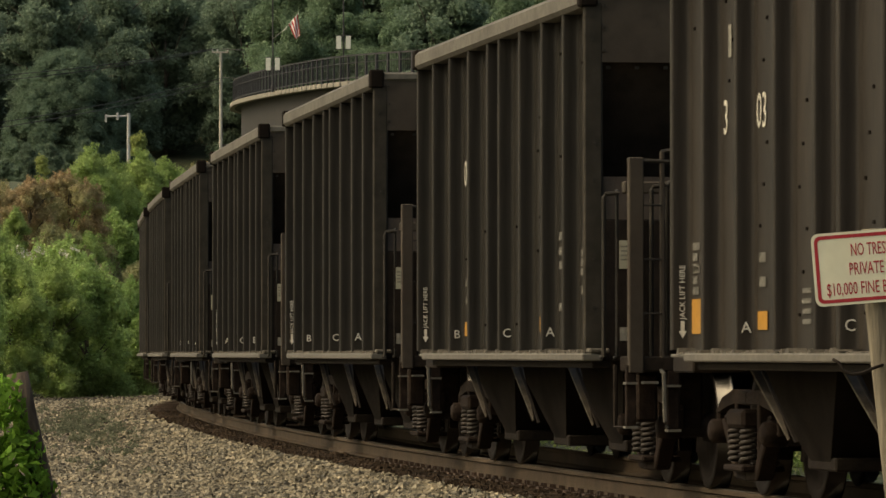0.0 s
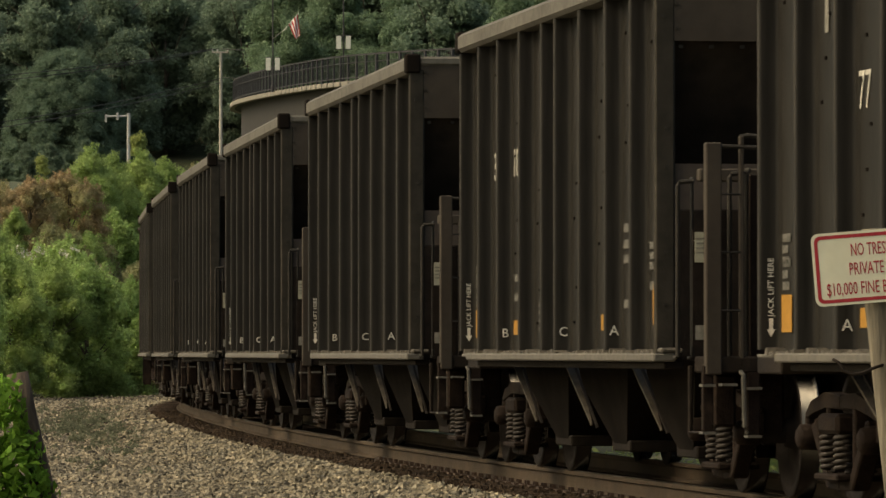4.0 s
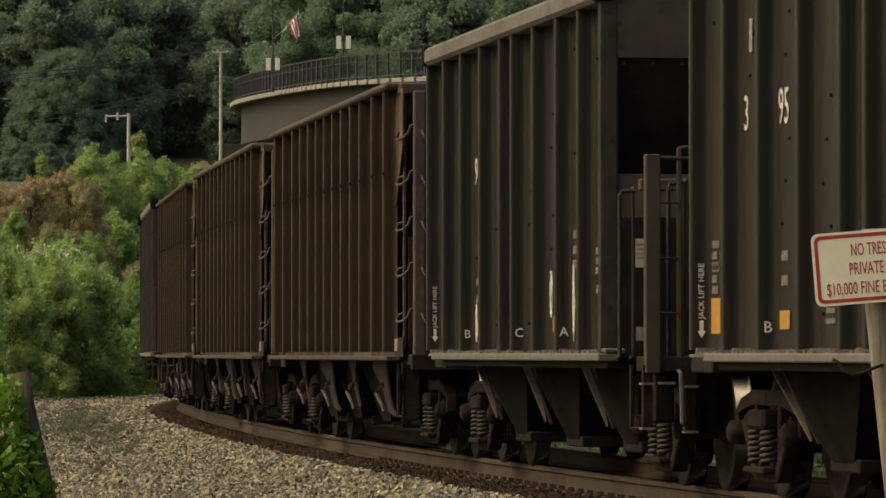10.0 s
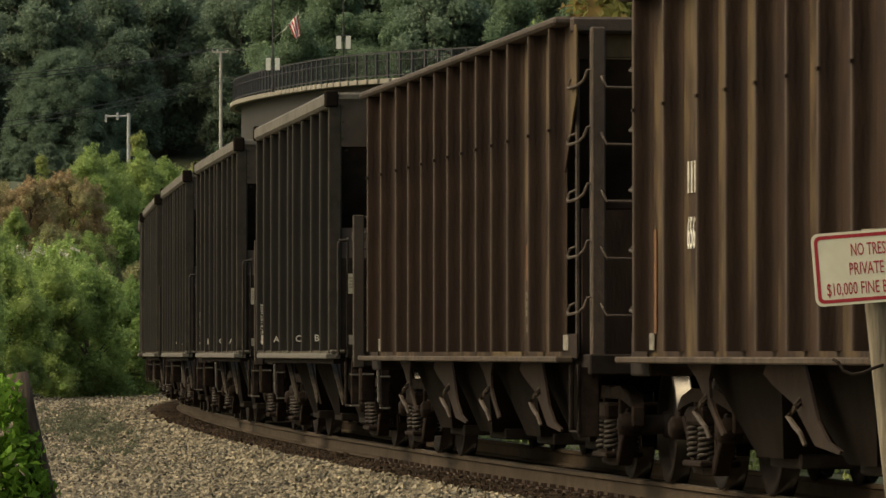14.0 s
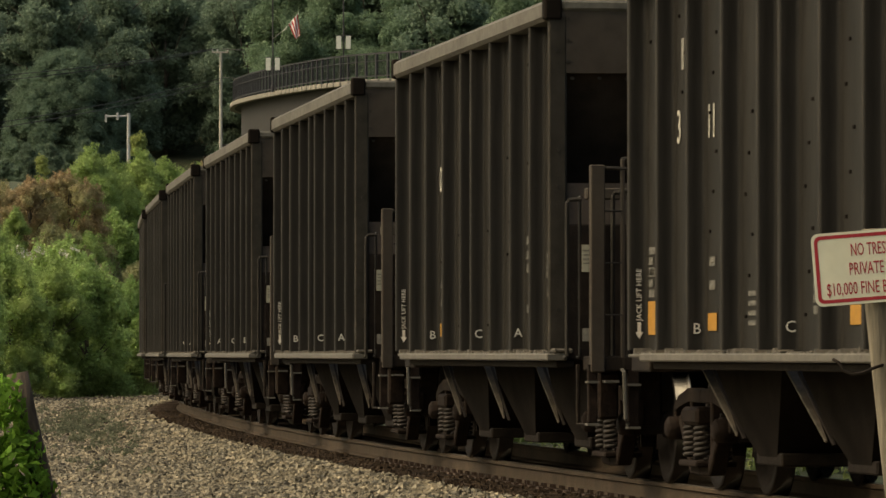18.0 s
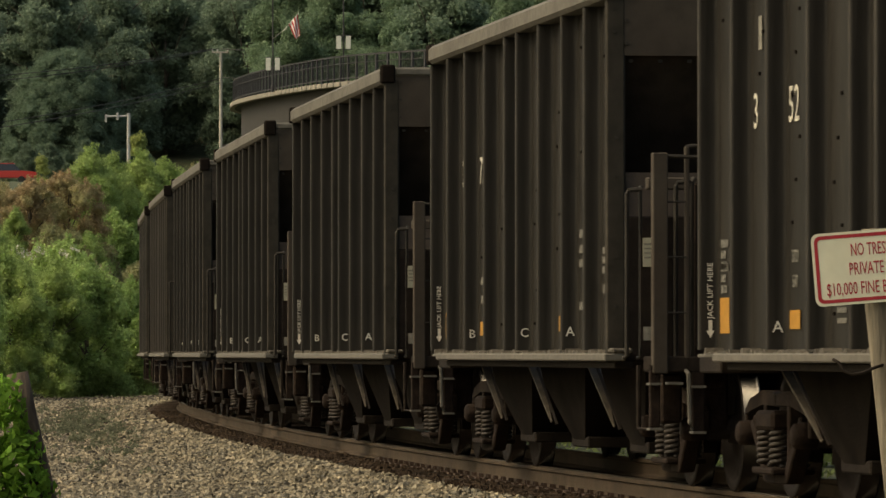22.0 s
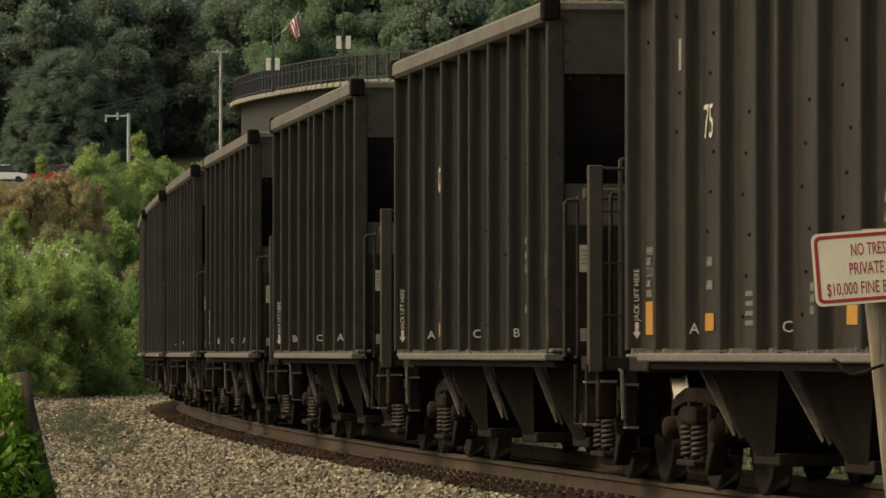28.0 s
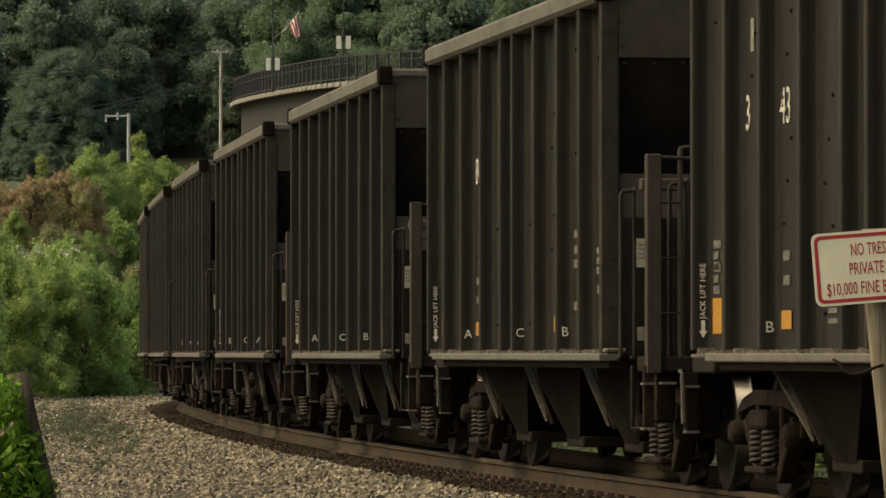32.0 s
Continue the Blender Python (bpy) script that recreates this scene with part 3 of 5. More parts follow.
    tagged(part("riveting", rivets, M_RIBEDGE, car, "small worn rivet heads"), kind="stuff")
    part_pair("slope_sheet", lambda: prism(bmesh.new(), [(L - 0.075, 3.22), (L - 0.06, 3.22), (3.1, 1.0), (3.085, 1.0)], "y", -SHEET + 0.02, SHEET - 0.02), M_INSIDE, car)
    part_pair("end_panel", lambda: B(4.93, 4.955, -1.52, 1.52, 0.95, 2.345), M_ENDBROWN, car, "brown rusted end panel")
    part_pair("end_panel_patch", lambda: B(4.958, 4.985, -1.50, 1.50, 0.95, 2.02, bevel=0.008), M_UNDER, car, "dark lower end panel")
    part_pair("end_beam", lambda: B(5.5, 5.62, -1.42, 1.42, 2.20, 2.29, bevel=0.01), M_ENDSHEET, car)
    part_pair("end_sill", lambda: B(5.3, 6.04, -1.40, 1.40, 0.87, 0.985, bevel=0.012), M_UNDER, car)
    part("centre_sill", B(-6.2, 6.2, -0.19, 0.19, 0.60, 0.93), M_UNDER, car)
    part_pair("coupler", lambda: coupler_bm(6.0, 6.79), M_TRUCK, car, "rusty knuckle coupler")
    part_pair("air_hose", lambda: hose_bm(6.25, -0.32, 1), M_CORE, car, "black rubber air hose")
    # grab irons, ladder and steps at the corner
    part_near("grab_iron", lambda: tube(bmesh.new(), [(5.5, -1.575, 0.975), (5.62, -1.575, 0.985), (5.62, -1.575, 2.17), (5.62, -1.555, 2.195), (5.62, -1.50, 2.20), (5.62, -1.46, 2.20)], 0.017, 7), M_RIBEDGE, car)
    part_near("grab_iron", lambda: tube(bmesh.new(), [(5.5, -1.475, 0.975), (5.62, -1.475, 0.985), (5.62, -1.475, 2.20), (5.62, -1.465, 2.215), (5.5, -1.46, 2.22)], 0.013, 7), M_BLACK, car)
    part_near("grab_iron", lambda: tube(bmesh.new(), [(5.72, -1.25, 0.955), (5.84, -1.25, 0.965), (5.84, -1.25, 2.22), (5.84, -1.235, 2.245), (5.84, -1.17, 2.25), (5.84, -1.14, 2.26)], 0.017, 7), M_RIBEDGE, car)
    part_near("grab_iron", lambda: tube(bmesh.new(), [(5.72, -1.13, 0.955), (5.84, -1.13, 0.965), (5.84, -1.13, 2.25), (5.84, -1.11, 2.27), (5.72, -1.10, 2.28)], 0.015, 7), M_RIBEDGE, car)
    part_near("ladder_post", lambda: B(5.96, 6.06, -1.455, -1.345, 0.86, 2.455, bevel=0.008), M_ENDSHEET, car, "brown-grey ladder post")
    part_near("inner_post", lambda: B(5.98, 6.04, -1.215, -1.185, 0.86, 2.50, bevel=0.006), M_ENDSHEET, car, "brown-grey ladder post")
    part_near("hand_rail", lambda: tube(bmesh.new(), [(6.03, -1.40, 2.445), (6.03, -1.35, 2.43), (6.03, -1.19, 2.425), (6.03, -1.0, 2.42)], 0.016, 7), M_RIBEDGE, car)
    part_near("hand_rail", lambda: tube(bmesh.new(), [(6.02, -1.21, 2.495), (6.02, -1.15, 2.505), (6.02, -0.96, 2.485)], 0.017, 7), M_RIBEDGE, car)
    part_near("brake_panel", lambda: B(5.90, 5.93, -1.13, -0.98, 0.9, 2.24, bevel=0.01), M_TRUCK, car, "brown brake rigging cover")
    part_near("inner_panel", lambda: B(5.86, 5.89, -1.345, -1.28, 0.9, 2.0, bevel=0.008), M_UNDER, car)
    for z in (1.3, 1.7, 2.1):
        part_near("rung", lambda: ladder_bm(6.0, (-1.36, -1.20), z, z, 2, 0.009), M_BLACK, car)
    part_near("step", lambda: tube(bmesh.new(), [(5.7, -1.50, 0.92), (5.7, -1.50, 0.46), (6.02, -1.46, 0.46), (6.02, -1.46, 0.92)], 0.018, 6), M_UNDER, car)
    part_near("step_plate", lambda: B(5.98, 6.04, -1.475, -1.40, 0.47, 0.88, bevel=0.008), M_TRUCK, car)
    part_near("step_plate", lambda: B(5.98, 6.04, -1.165, -1.075, 0.44, 0.88, bevel=0.008), M_TRUCK, car)
    part_near("brake_hanger", lambda: B(5.72, 5.88, -1.37, -1.21, 0.50, 0.86, bevel=0.02), M_TRUCK, car, "brown brake hanger")
    part_near("brake_hanger", lambda: B(5.6, 5.82, -1.05, -0.86, 0.43, 0.88, bevel=0.02), M_TRUCK, car, "brown brake hanger")
    part_near("uncoupling_lever", lambda: tube(bmesh.new(), [(6.0, -1.22, 0.90), (6.08, -1.20, 0.86), (6.08, -1.19, 0.50), (6.05, -1.17, 0.46)], 0.016, 6), M_SILL, car, "worn pale lever")
    for ya, yb, z in ((-1.485, -1.395, 0.46), (-1.485, -1.395, 0.785), (-1.17, -1.07, 0.435), (-1.17, -1.07, 0.765), (-1.35, -1.24, 0.79)):
        part_near("step_tread", lambda: B(5.95, 6.09, ya, yb, z - 0.009, z + 0.009), M_SILL, car)
    part_near("data_label", lambda: B(5.785, 5.79, -1.485, -1.395, 1.635, 1.845), M_LABEL, car, "pale yellow data label")
    part_near("label_print", lambda: stencil_up(5.7905, -1.44, 1.74, 0.07, 0.13, 4), M_FADED, car)
    part_near("label_board", lambda: B(5.76, 5.784, -1.50, -1.385, 1.05, 1.86), M_UNDER, car)
    part_near("small_label", lambda: B(5.785, 5.79, -1.48, -1.40, 1.10, 1.2), M_FADED, car, "worn grey label")
    part("brake_cylinder", lathe(bmesh.new(), [(0.05, 5.25), (0.17, 5.27), (0.17, 5.7), (0.06, 5.75)], 14, "x"), M_UNDER, car, m=pose(0, -0.55, 1.35))
    part("brake_valve", B(5.15, 5.6, -0.2, 0.3, 1.05, 1.5, bevel=0.04), M_UNDER, car)
    # three hopper pockets with their flanges
    for x0, xa in ((-4.35, -3.58), (-1.45, -0.74), (1.45, 2.42)):
        x1 = x0 + 2.9
        p = part("hopper_pocket", pocket_bm(x0, x1, 0.30, 0.95, 1.22, 1.1, 0.3, 0.4), M_CORE, car, "near-black hopper pocket, shade in its colour")
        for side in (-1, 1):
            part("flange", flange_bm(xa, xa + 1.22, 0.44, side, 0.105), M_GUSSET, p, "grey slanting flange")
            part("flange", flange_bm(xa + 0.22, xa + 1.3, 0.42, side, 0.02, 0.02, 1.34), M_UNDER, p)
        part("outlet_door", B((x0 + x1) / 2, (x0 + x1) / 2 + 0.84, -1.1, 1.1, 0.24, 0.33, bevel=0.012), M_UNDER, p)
    for x in (-4.85, 4.85):
        truck(car, x)
    return car


RIBS_BROWN = [-6.22, -5.08, -3.86, -2.88, -1.9, -0.94, 0.0, 0.94, 1.9, 2.88, 3.86, 5.08, 6.22]


def brown_car():
    car = tagged(new("hopper_car"), "rusty brown open hopper car with stained ribbed sides", "hopper car", "cars of the coal train")
    L = 6.9
    zt = 3.63
    part_pair("side_sheet", lambda: B(-6.3, 6.3, -SHEET, -SHEET + 0.012, Z_SILL - 0.02, zt - 0.06), M_BROWN, car)
    rib = worn(mesh("rib", rib_bm(1.02, zt - 0.068, 0.028), M_BROWNRIB), M_BROWNEDGE)
    lug = mesh("lug", B(-0.02, 0.04, -OUT - 0.012, -OUT + 0.01, 2.745, 2.768), M_BROWNRIB)
    for side in (0, 180):
        for i, x in enumerate(RIBS_BROWN):
            m = pose(0, 0, 0, 0, 0, side) @ pose(x, 0, 0)
            part("rib", rib, None, car, m=m)
            if side == 0:
                part("lug", lug, None, car, m=m)
    part_pair("top_rail", lambda: B(-L + 0.2, L - 0.2, -OUT - 0.03, -OUT + 0.16, zt - 0.065, zt, bevel=0.02), M_BROWNCAP, car, "rubbed brown top rail")
    part_pair("end_rail", lambda: B(L - 0.28, L - 0.13, -OUT + 0.1, OUT - 0.1, zt - 0.13, zt - 0.004, bevel=0.02), M_BROWNCAP, car)
    part_pair("side_sill", lambda: B(-L + 0.1, L - 0.1, -OUT - 0.03, -SHEET - 0.02, 0.935, 0.982, bevel=0.01), M_BROWNEDGE, car, "worn brown side sill")
    for e in (1, -1):
        gus = prism(bmesh.new(), [(e * 6.3, zt - 0.07), (e * 6.9, zt - 0.07), (e * 6.9, 3.0), (e * 6.72, 2.85), (e * 6.3, 2.42)], "y", -SHEET - 0.012, -SHEET)
        gm = mesh("end_gusset", gus, M_BROWN)
        lm = mesh("corner_panel", B(min(e * 6.3, e * 6.92), max(e * 6.3, e * 6.92), -SHEET - 0.012, -SHEET, 0.97, 1.16), M_BROWNRIB)
        cm = mesh("corner_post", B(min(e * 6.97, e * 7.09), max(e * 6.97, e * 7.09), -1.41, -1.30, 0.98, zt - 0.1, bevel=0.012), M_BROWNCAP)
        sm = mesh("rung", tube(bmesh.new(), [(e * 7.05, -1.40, 0.12), (e * 7.04, -1.435, 0.115), (e * 7.02, -1.46, 0.04), (e * 6.98, -1.50, 0.0), (e * 6.68, -1.53, -0.012), (e * 6.63, -1.53, 0.01), (e * 6.63, -1.51, 0.06), (e * 6.66, -1.455, 0.08)], 0.013, 6), M_BROWNCAP)
        st = mesh("ladder_stile", tube(bmesh.new(), [(e * 6.66, -1.455, 1.0), (e * 6.66, -1.455, 3.5)], 0.018, 6), M_BROWNCAP)
        bl = mesh("pale_block", B(min(e * 6.0, e * 6.52), max(e * 6.0, e * 6.52), -SHEET - 0.022, -SHEET - 0.0125, 1.03, 1.15), M_FADED)
        for side in (0, 180):
            m = pose(0, 0, 0, 0, 0, side)
            part("end_gusset", gm, None, car, m=m)
            part("corner_panel", lm, None, car, m=m)
            part("corner_post", cm, None, car, m=m)
            for rz in (1.32, 1.76, 2.2, 2.64, 3.08):
                part("rung", sm, None, car, m=m @ pose(0, 0, rz))
            part("ladder_stile", st, None, car, m=m)
            part("pale_block", bl, None, car, "worn pale reporting block", m=m)
    part_pair("end_sheet", lambda: B(6.62, 6.635, -SHEET, SHEET, 3.30, zt - 0.1), M_BROWN, car)
    part_pair("slope_sheet", lambda: prism(bmesh.new(), [(6.62, 3.32), (6.64, 3.32), (4.4, 1.0), (4.38, 1.0)], "y", -SHEET + 0.02, SHEET - 0.02), M_INSIDE, car)
    part_pair("end_panel", lambda: B(6.5, 6.53, -1.4, 1.4, 0.95, 2.14), M_BROWNRIB, car)
    part_pair("end_sill", lambda: B(6.5, 7.25, -1.45, 1.45, 0.84, 1.0, bevel=0.012), M_UNDER, car)
    for rz in (1.3, 1.74, 2.18, 2.62, 3.06):
        part_pair("rung", lambda: tube(bmesh.new(), [(7.09, -1.335, rz + 0.09), (7.13, -1.325, rz + 0.05), (7.15, -1.30, rz), (7.15, -1.03, rz - 0.005)], 0.012, 6), M_BROWNCAP, car)
    part_pair("inner_stile", lambda: tube(bmesh.new(), [(7.13, -1.03, 0.95), (7.13, -1.03, 3.42), (6.95, -1.03, 3.5)], 0.02, 7), M_BROWNCAP, car)
    part_pair("hand_pole", lambda: tube(bmesh.new(), [(7.2, -0.9, 0.95), (7.2, -0.9, 2.05), (7.15, -0.9, 2.12), (6.9, -0.9, 2.14)], 0.018, 7), M_BROWNCAP, car)
    part_pair("end_cross_bar", lambda: B(6.88, 6.96, -1.29, 1.29, 2.12, 2.2, bevel=0.01), M_BROWNRIB, car)
    part("centre_sill", B(-7.5, 7.5, -0.19, 0.19, 0.60, 0.93), M_UNDER, car)
    part_pair("coupler", lambda: coupler_bm(7.3, 8.13), M_TRUCK, car, "rusty knuckle coupler")
    part_pair("air_hose", lambda: hose_bm(7.55, -0.32, 1), M_CORE, car)
    part_pair("step", lambda: tube(bmesh.new(), [(6.75, -1.52, 0.92), (6.75, -1.52, 0.40), (7.15, -1.52, 0.40), (7.15, -1.52, 0.92)], 0.02, 6), M_UNDER, car)
    part_pair("step_plate", lambda: B(7.08, 7.15, -1.52, -1.36, 0.36, 0.90, bevel=0.008), M_TRUCK, car)
    for i, x0 in enumerate((-4.9, -2.1, 0.9, 3.65)):
        wide = i % 2
        p = part("hopper_pocket", pocket_bm(x0 - 0.4, x0 + 2.2, 0.30, 0.95, 1.28, 1.15, 0.42, 0.35), M_CORE, car, "dark brown-car pocket, shade in its colour")
        if wide:
            shape = [(x0 - 0.5, 0.93), (x0 + 0.68, 0.93), (x0 + 0.82, 0.82), (x0 + 1.08, 0.58), (x0 + 1.4, 0.45), (x0 + 1.75, 0.40), (x0 + 1.7, 0.375), (x0 + 1.0, 0.42), (x0 + 0.35, 0.68), (x0 - 0.3, 0.80), (x0 - 0.6, 0.87)]
        else:
            shape = [(x0 - 0.43, 0.93), (x0 + 0.47, 0.93), (x0 + 0.36, 0.82), (x0 + 0.4, 0.70), (x0 + 0.62, 0.58), (x0 + 0.9, 0.46), (x0 + 0.8, 0.44), (x0 + 0.2, 0.70), (x0 - 0.1, 0.84)]
        for side in (-1, 1):
            part("gusset", prism(bmesh.new(), shape, "y", side * 1.38, side * 1.40), M_BROWNRIB, p, "brown steel gusset")
            lock = bmesh.new()
            xl = x0 + (0.55 if wide else 0.25)
            tube(lock, [(xl, side * 1.38, 0.72), (xl + 0.1, side * 1.45, 0.66), (xl - 0.02, side * 1.47, 0.60), (xl + 0.12, side * 1.46, 0.54), (xl + 0.24, side * 1.45, 0.50), (xl + 0.3, side * 1.43, 0.42)], 0.026, 6, 0.016)
            part("door_lock", lock, M_BROWNCAP, p)
        part("outlet_door", B(x0 + 0.75, x0 + 1.75, -1.05, 1.05, 0.23, 0.33, bevel=0.012), M_UNDER, p)
    for x in (-6.15, 6.15):
        truck(car, x)
    return car


# ---- the train: coupling order, painted marks ----
def face_front(x, y, z, up=0):
    """A pose for lettering on a flank that faces forward along the car; up turns it to read upwards."""
    return Matrix(((0, 0, 1, x), (1, 0, 0, y), (0, 1, 0, z), (0, 0, 0, 1))) @ pose(0, 0, 0, 0, 0, up)


def face_side(x, y, z):
    """A pose for lettering on the side sheet that the camera sees."""
    return pose(x, y, z, 90, 0, 0)


LET = {c: lettering("letter", c, 0.105, M_WHITE) for c in "ABC"}
JACK = lettering("lettering", "JACK LIFT HERE", 0.054, M_WHITE)
ARROW = mesh("arrow", prism(bmesh.new(), [(-0.013, 0.06), (-0.013, -0.01), (-0.028, -0.01), (0, -0.06), (0.028, -0.01), (0.013, -0.01), (0.013, 0.06)], "z", 0, 0.003), M_WHITE)
FLANK = 0.062


def plate(w, h):
    return B(-w / 2, w / 2, -h / 2, h / 2, 0, 0.003)


def stencil(w, h, lines, chars):
    """Small worn stencilled lines, one bar a character."""
    bm = bmesh.new()
    ch, cw = h / lines, w / chars
    for i in range(lines):
        for j in range(chars - (i * 2) % 3):
            box(bm, -w / 2 + j * cw, -w / 2 + (j + 0.68) * cw, h / 2 - (i + 0.72) * ch, h / 2 - i * ch, 0, 0.003)
    return bm


PL_ORANGE = mesh("reflector", plate(0.30, 0.24), M_ORANGE)
PL_ORANGE2 = mesh("reflector", plate(0.30, 0.12), M_ORANGE)
PL_WHITE = mesh("stencil_block", stencil(0.24, 0.22, 3, 6), M_STENCIL)
PL_BAR = mesh("stencil_bar", stencil(0.26, 0.045, 1, 9), M_STENCIL)
PL_SMALL = mesh("stencil_block", stencil(0.2, 0.09, 1, 6), M_STENCIL)
PL_MARK = mesh("mark_bar", plate(0.10, 0.22), M_FADED)
DIGITS = {}


def marks(car, order, number):
    """Stencils on the camera's side of a black car: jack point, letters, data blocks, reflectors and its number."""
    def flank(me, rib, z, y=-1.555, name="letter", up=0):
        part(name, me, None, car, m=face_front(rib + FLANK, y, z, up))

    def side(me, x, z, name, label=""):
        ob = part(name, me, None, car, label, m=face_side(x, -SHEET - 0.007, z))
        if name.startswith("stencil"):
            tagged(ob, kind="stuff")

    flank(JACK, -4.97, 1.43, -1.55, "lettering", 90)
    flank(ARROW, -4.97, 1.17, -1.55, "arrow")
    for rib, c in zip((-2.76, 0.345, 2.76), order):
        flank(LET[c], rib, 1.172)
    side(PL_ORANGE, -4.67, 1.26, "reflector", "yellow-orange reflector")
    side(PL_WHITE, -4.67, 1.66, "stencil_block")
    side(PL_WHITE, -4.67, 1.50, "stencil_block")
    side(PL_ORANGE2, -2.44, 1.22, "reflector", "yellow-orange reflector")
    if number == ("3", "52"):
        for text, z in (("230200", 1.62), ("55800", 1.46)):
            part("lettering", lettering("lettering", text, 0.115, M_STENCIL), None, car, m=face_side(-2.44, -SHEET - 0.007, z) @ Matrix.Diagonal((0.6, 1, 1, 1)))
    else:
        side(PL_SMALL, -2.44, 1.62, "stencil_block")
        side(PL_SMALL, -2.44, 1.46, "stencil_block")
    for i in range(4):
        side(PL_BAR, -1.08, 1.20 + i * 0.065, "stencil_bar")
    side(PL_ORANGE2, 2.04, 1.24, "reflector", "yellow-orange reflector")
    side(PL_WHITE, 0.95, 1.34, "stencil_block")
    for z in (1.92, 1.80, 1.69):
        side(PL_SMALL, 3.03, z, "stencil_block")
    side(PL_SMALL, 3.03, 1.36, "stencil_block")
    side(PL_WHITE, 4.17, 1.70, "stencil_block")
    side(PL_SMALL, 4.17, 1.48, "stencil_block")
    side(mesh("reflector", plate(0.12, 0.3), M_ORANGE), 4.24, 1.36, "reflector")
        # number high on the side, broken by the ribs; the owner's mark above it as plain bars
    for x, text in zip((-3.65, -2.47), number):
        if text:
            if text not in DIGITS:
                DIGITS[text] = lettering("number", text, 0.335, M_DIGIT)
            side(DIGITS[text], x, 2.58, "number")
    side(PL_MARK, -3.5, 3.10, "mark_bar")


def scribble(car, x, z, w, h, loops, seed):
    """A white sprayed scribble on the side sheet."""
    rng = random.Random(seed)
    bm = bmesh.new()
    pts = []
    for i in range(loops * 10):
        a = i / 10 * 2 * math.pi
        pts.append((x + w * (0.5 * math.cos(a) + 0.35 * (i / (loops * 10) - 0.5)) * rng.uniform(0.9, 1.1), -SHEET - 0.008, z + h * 0.5 * math.sin(a * 0.98) * rng.uniform(0.85, 1.1)))
    tube(bm, pts, 0.0065, 4)
    part("graffiti", bm, M_DIGIT, car, "white sprayed scribble")


black = black_car()
brown = brown_car()
TRAIN = []          # cars with their place along the train


def couple(proto, u, order=None, number=("", ""), dusty=False):
    first = not any(p is proto for p, _, _ in TRAIN)
    car = proto if first else copy_thing(proto, Matrix())
    TRAIN.append((car, u, 4.85 if proto is black else 6.15))
    return car, u, order, number, dusty


def brown_marks(car, number, extra):
    def side(me, x, z, name, label=""):
        ob = part(name, me, None, car, label, m=face_side(x, -SHEET - 0.007, z))
        if name.startswith("stencil"):
            tagged(ob, kind="stuff")

    side(mesh("reflector", plate(0.09, 0.75), M_PRIMER if extra else M_ORANGE), -6.0, 1.52, "reflector", "faded yellow reflector strip")
    for i in range(3):
        side(PL_MARKB, -4.76 + i * 0.12, 2.23, "mark_bar")
    if number:
        part("number", lettering("number", number, 0.32, M_WHITE), None, car, m=face_side(-4.62, -SHEET - 0.007, 1.83) @ Matrix.Diagonal((0.6, 1, 1, 1)))
    side(PL_WHITE, 4.25, 1.40, "stencil_block")
    side(PL_SMALL, 4.25, 1.20, "stencil_block")
    if extra:
        for x, z, w, h in ((3.86, 1.95, 0.07, 0.24), (4.28, 1.95, 0.07, 0.24), (4.07, 2.06, 0.14, 0.16), (4.02, 1.91, 0.05, 0.14), (4.14, 1.91, 0.05, 0.14), (4.09, 1.79, 0.3, 0.08)):
            side(mesh("mark_bar", plate(w, h), M_FADED), x, z, "mark_bar")
        side(mesh("reflector", plate(0.09, 0.4), M_PRIMER), 1.05, 1.4, "reflector", "faded yellow reflector strip")
    if number == "6613":
        for x, h in ((1.03, 0.48), (3.03, 0.42)):
            side(mesh("reflector", plate(0.11, h), M_ORANGE), x, 1.41, "reflector", "faded yellow reflector strip")
    for x, z, h in ((3.05, 1.36, 0.42), (1.75, 1.3, 0.3), (4.2, 1.75, 0.3)):
        if extra or x > 4:
            side(mesh("rust_stain", plate(0.12, h), M_PRIMER), x, z, "rust_stain", "orange rust stain")


PL_MARKB = mesh("mark_bar", plate(0.06, 0.22), M_DIGIT)
made, BROWNS = [], []
FRONT = [("BCA", ("3", "12")), ("ACB", ("3", "03")), ("BCA", ("", "07")), ("BCA", ("3", "50")), ("ACB", ("", "77")), ("BCA", ("3", "18")), ("BCA", ("3", "10")), ("BCA", ("", "18")), ("BCA", ("3", "35")), ("BCA", ("3", "95")), ("BCA", ("", "94"))]
for i, (order, number) in enumerate(FRONT):
    made.append(couple(black, 77.08 + (len(FRONT) - 1 - i) * 13.57, order, number, i in (1,)))
for u, number, extra in ((62.40, "6613", False), (46.10, "6567", True), (29.80, "", False)):
    made.append(couple(brown, u))
    BROWNS.append((made[-1][0], number, extra))
REAR = [("ACB", ("3", "22")), ("BCA", ("3", "11")), ("BCA", ("", "07")), ("BCA", ("", "69")), ("ACB", ("3", "52")), ("BCA", ("3", "72")), ("BCA", ("3", "92")), ("BCA", ("3", "72")), ("ACB", ("", "63")), ("ACB", ("", "75")), ("ACB", ("", "04")),
        ("BCA", ("3", "9")), ("BCA", ("3", "43")), ("ACB", ("", "80")), ("ACB", ("", "16")), ("BCA", ("3", "21")), ("BCA", ("", "34")), ("ACB", ("3", "66")), ("BCA", ("", "11")), ("BCA", ("3", "85"))]
for i, (order, number) in enumerate(REAR):
    made.append(couple(black, 14.70 - i * 13.58, order, number, i in (9,)))
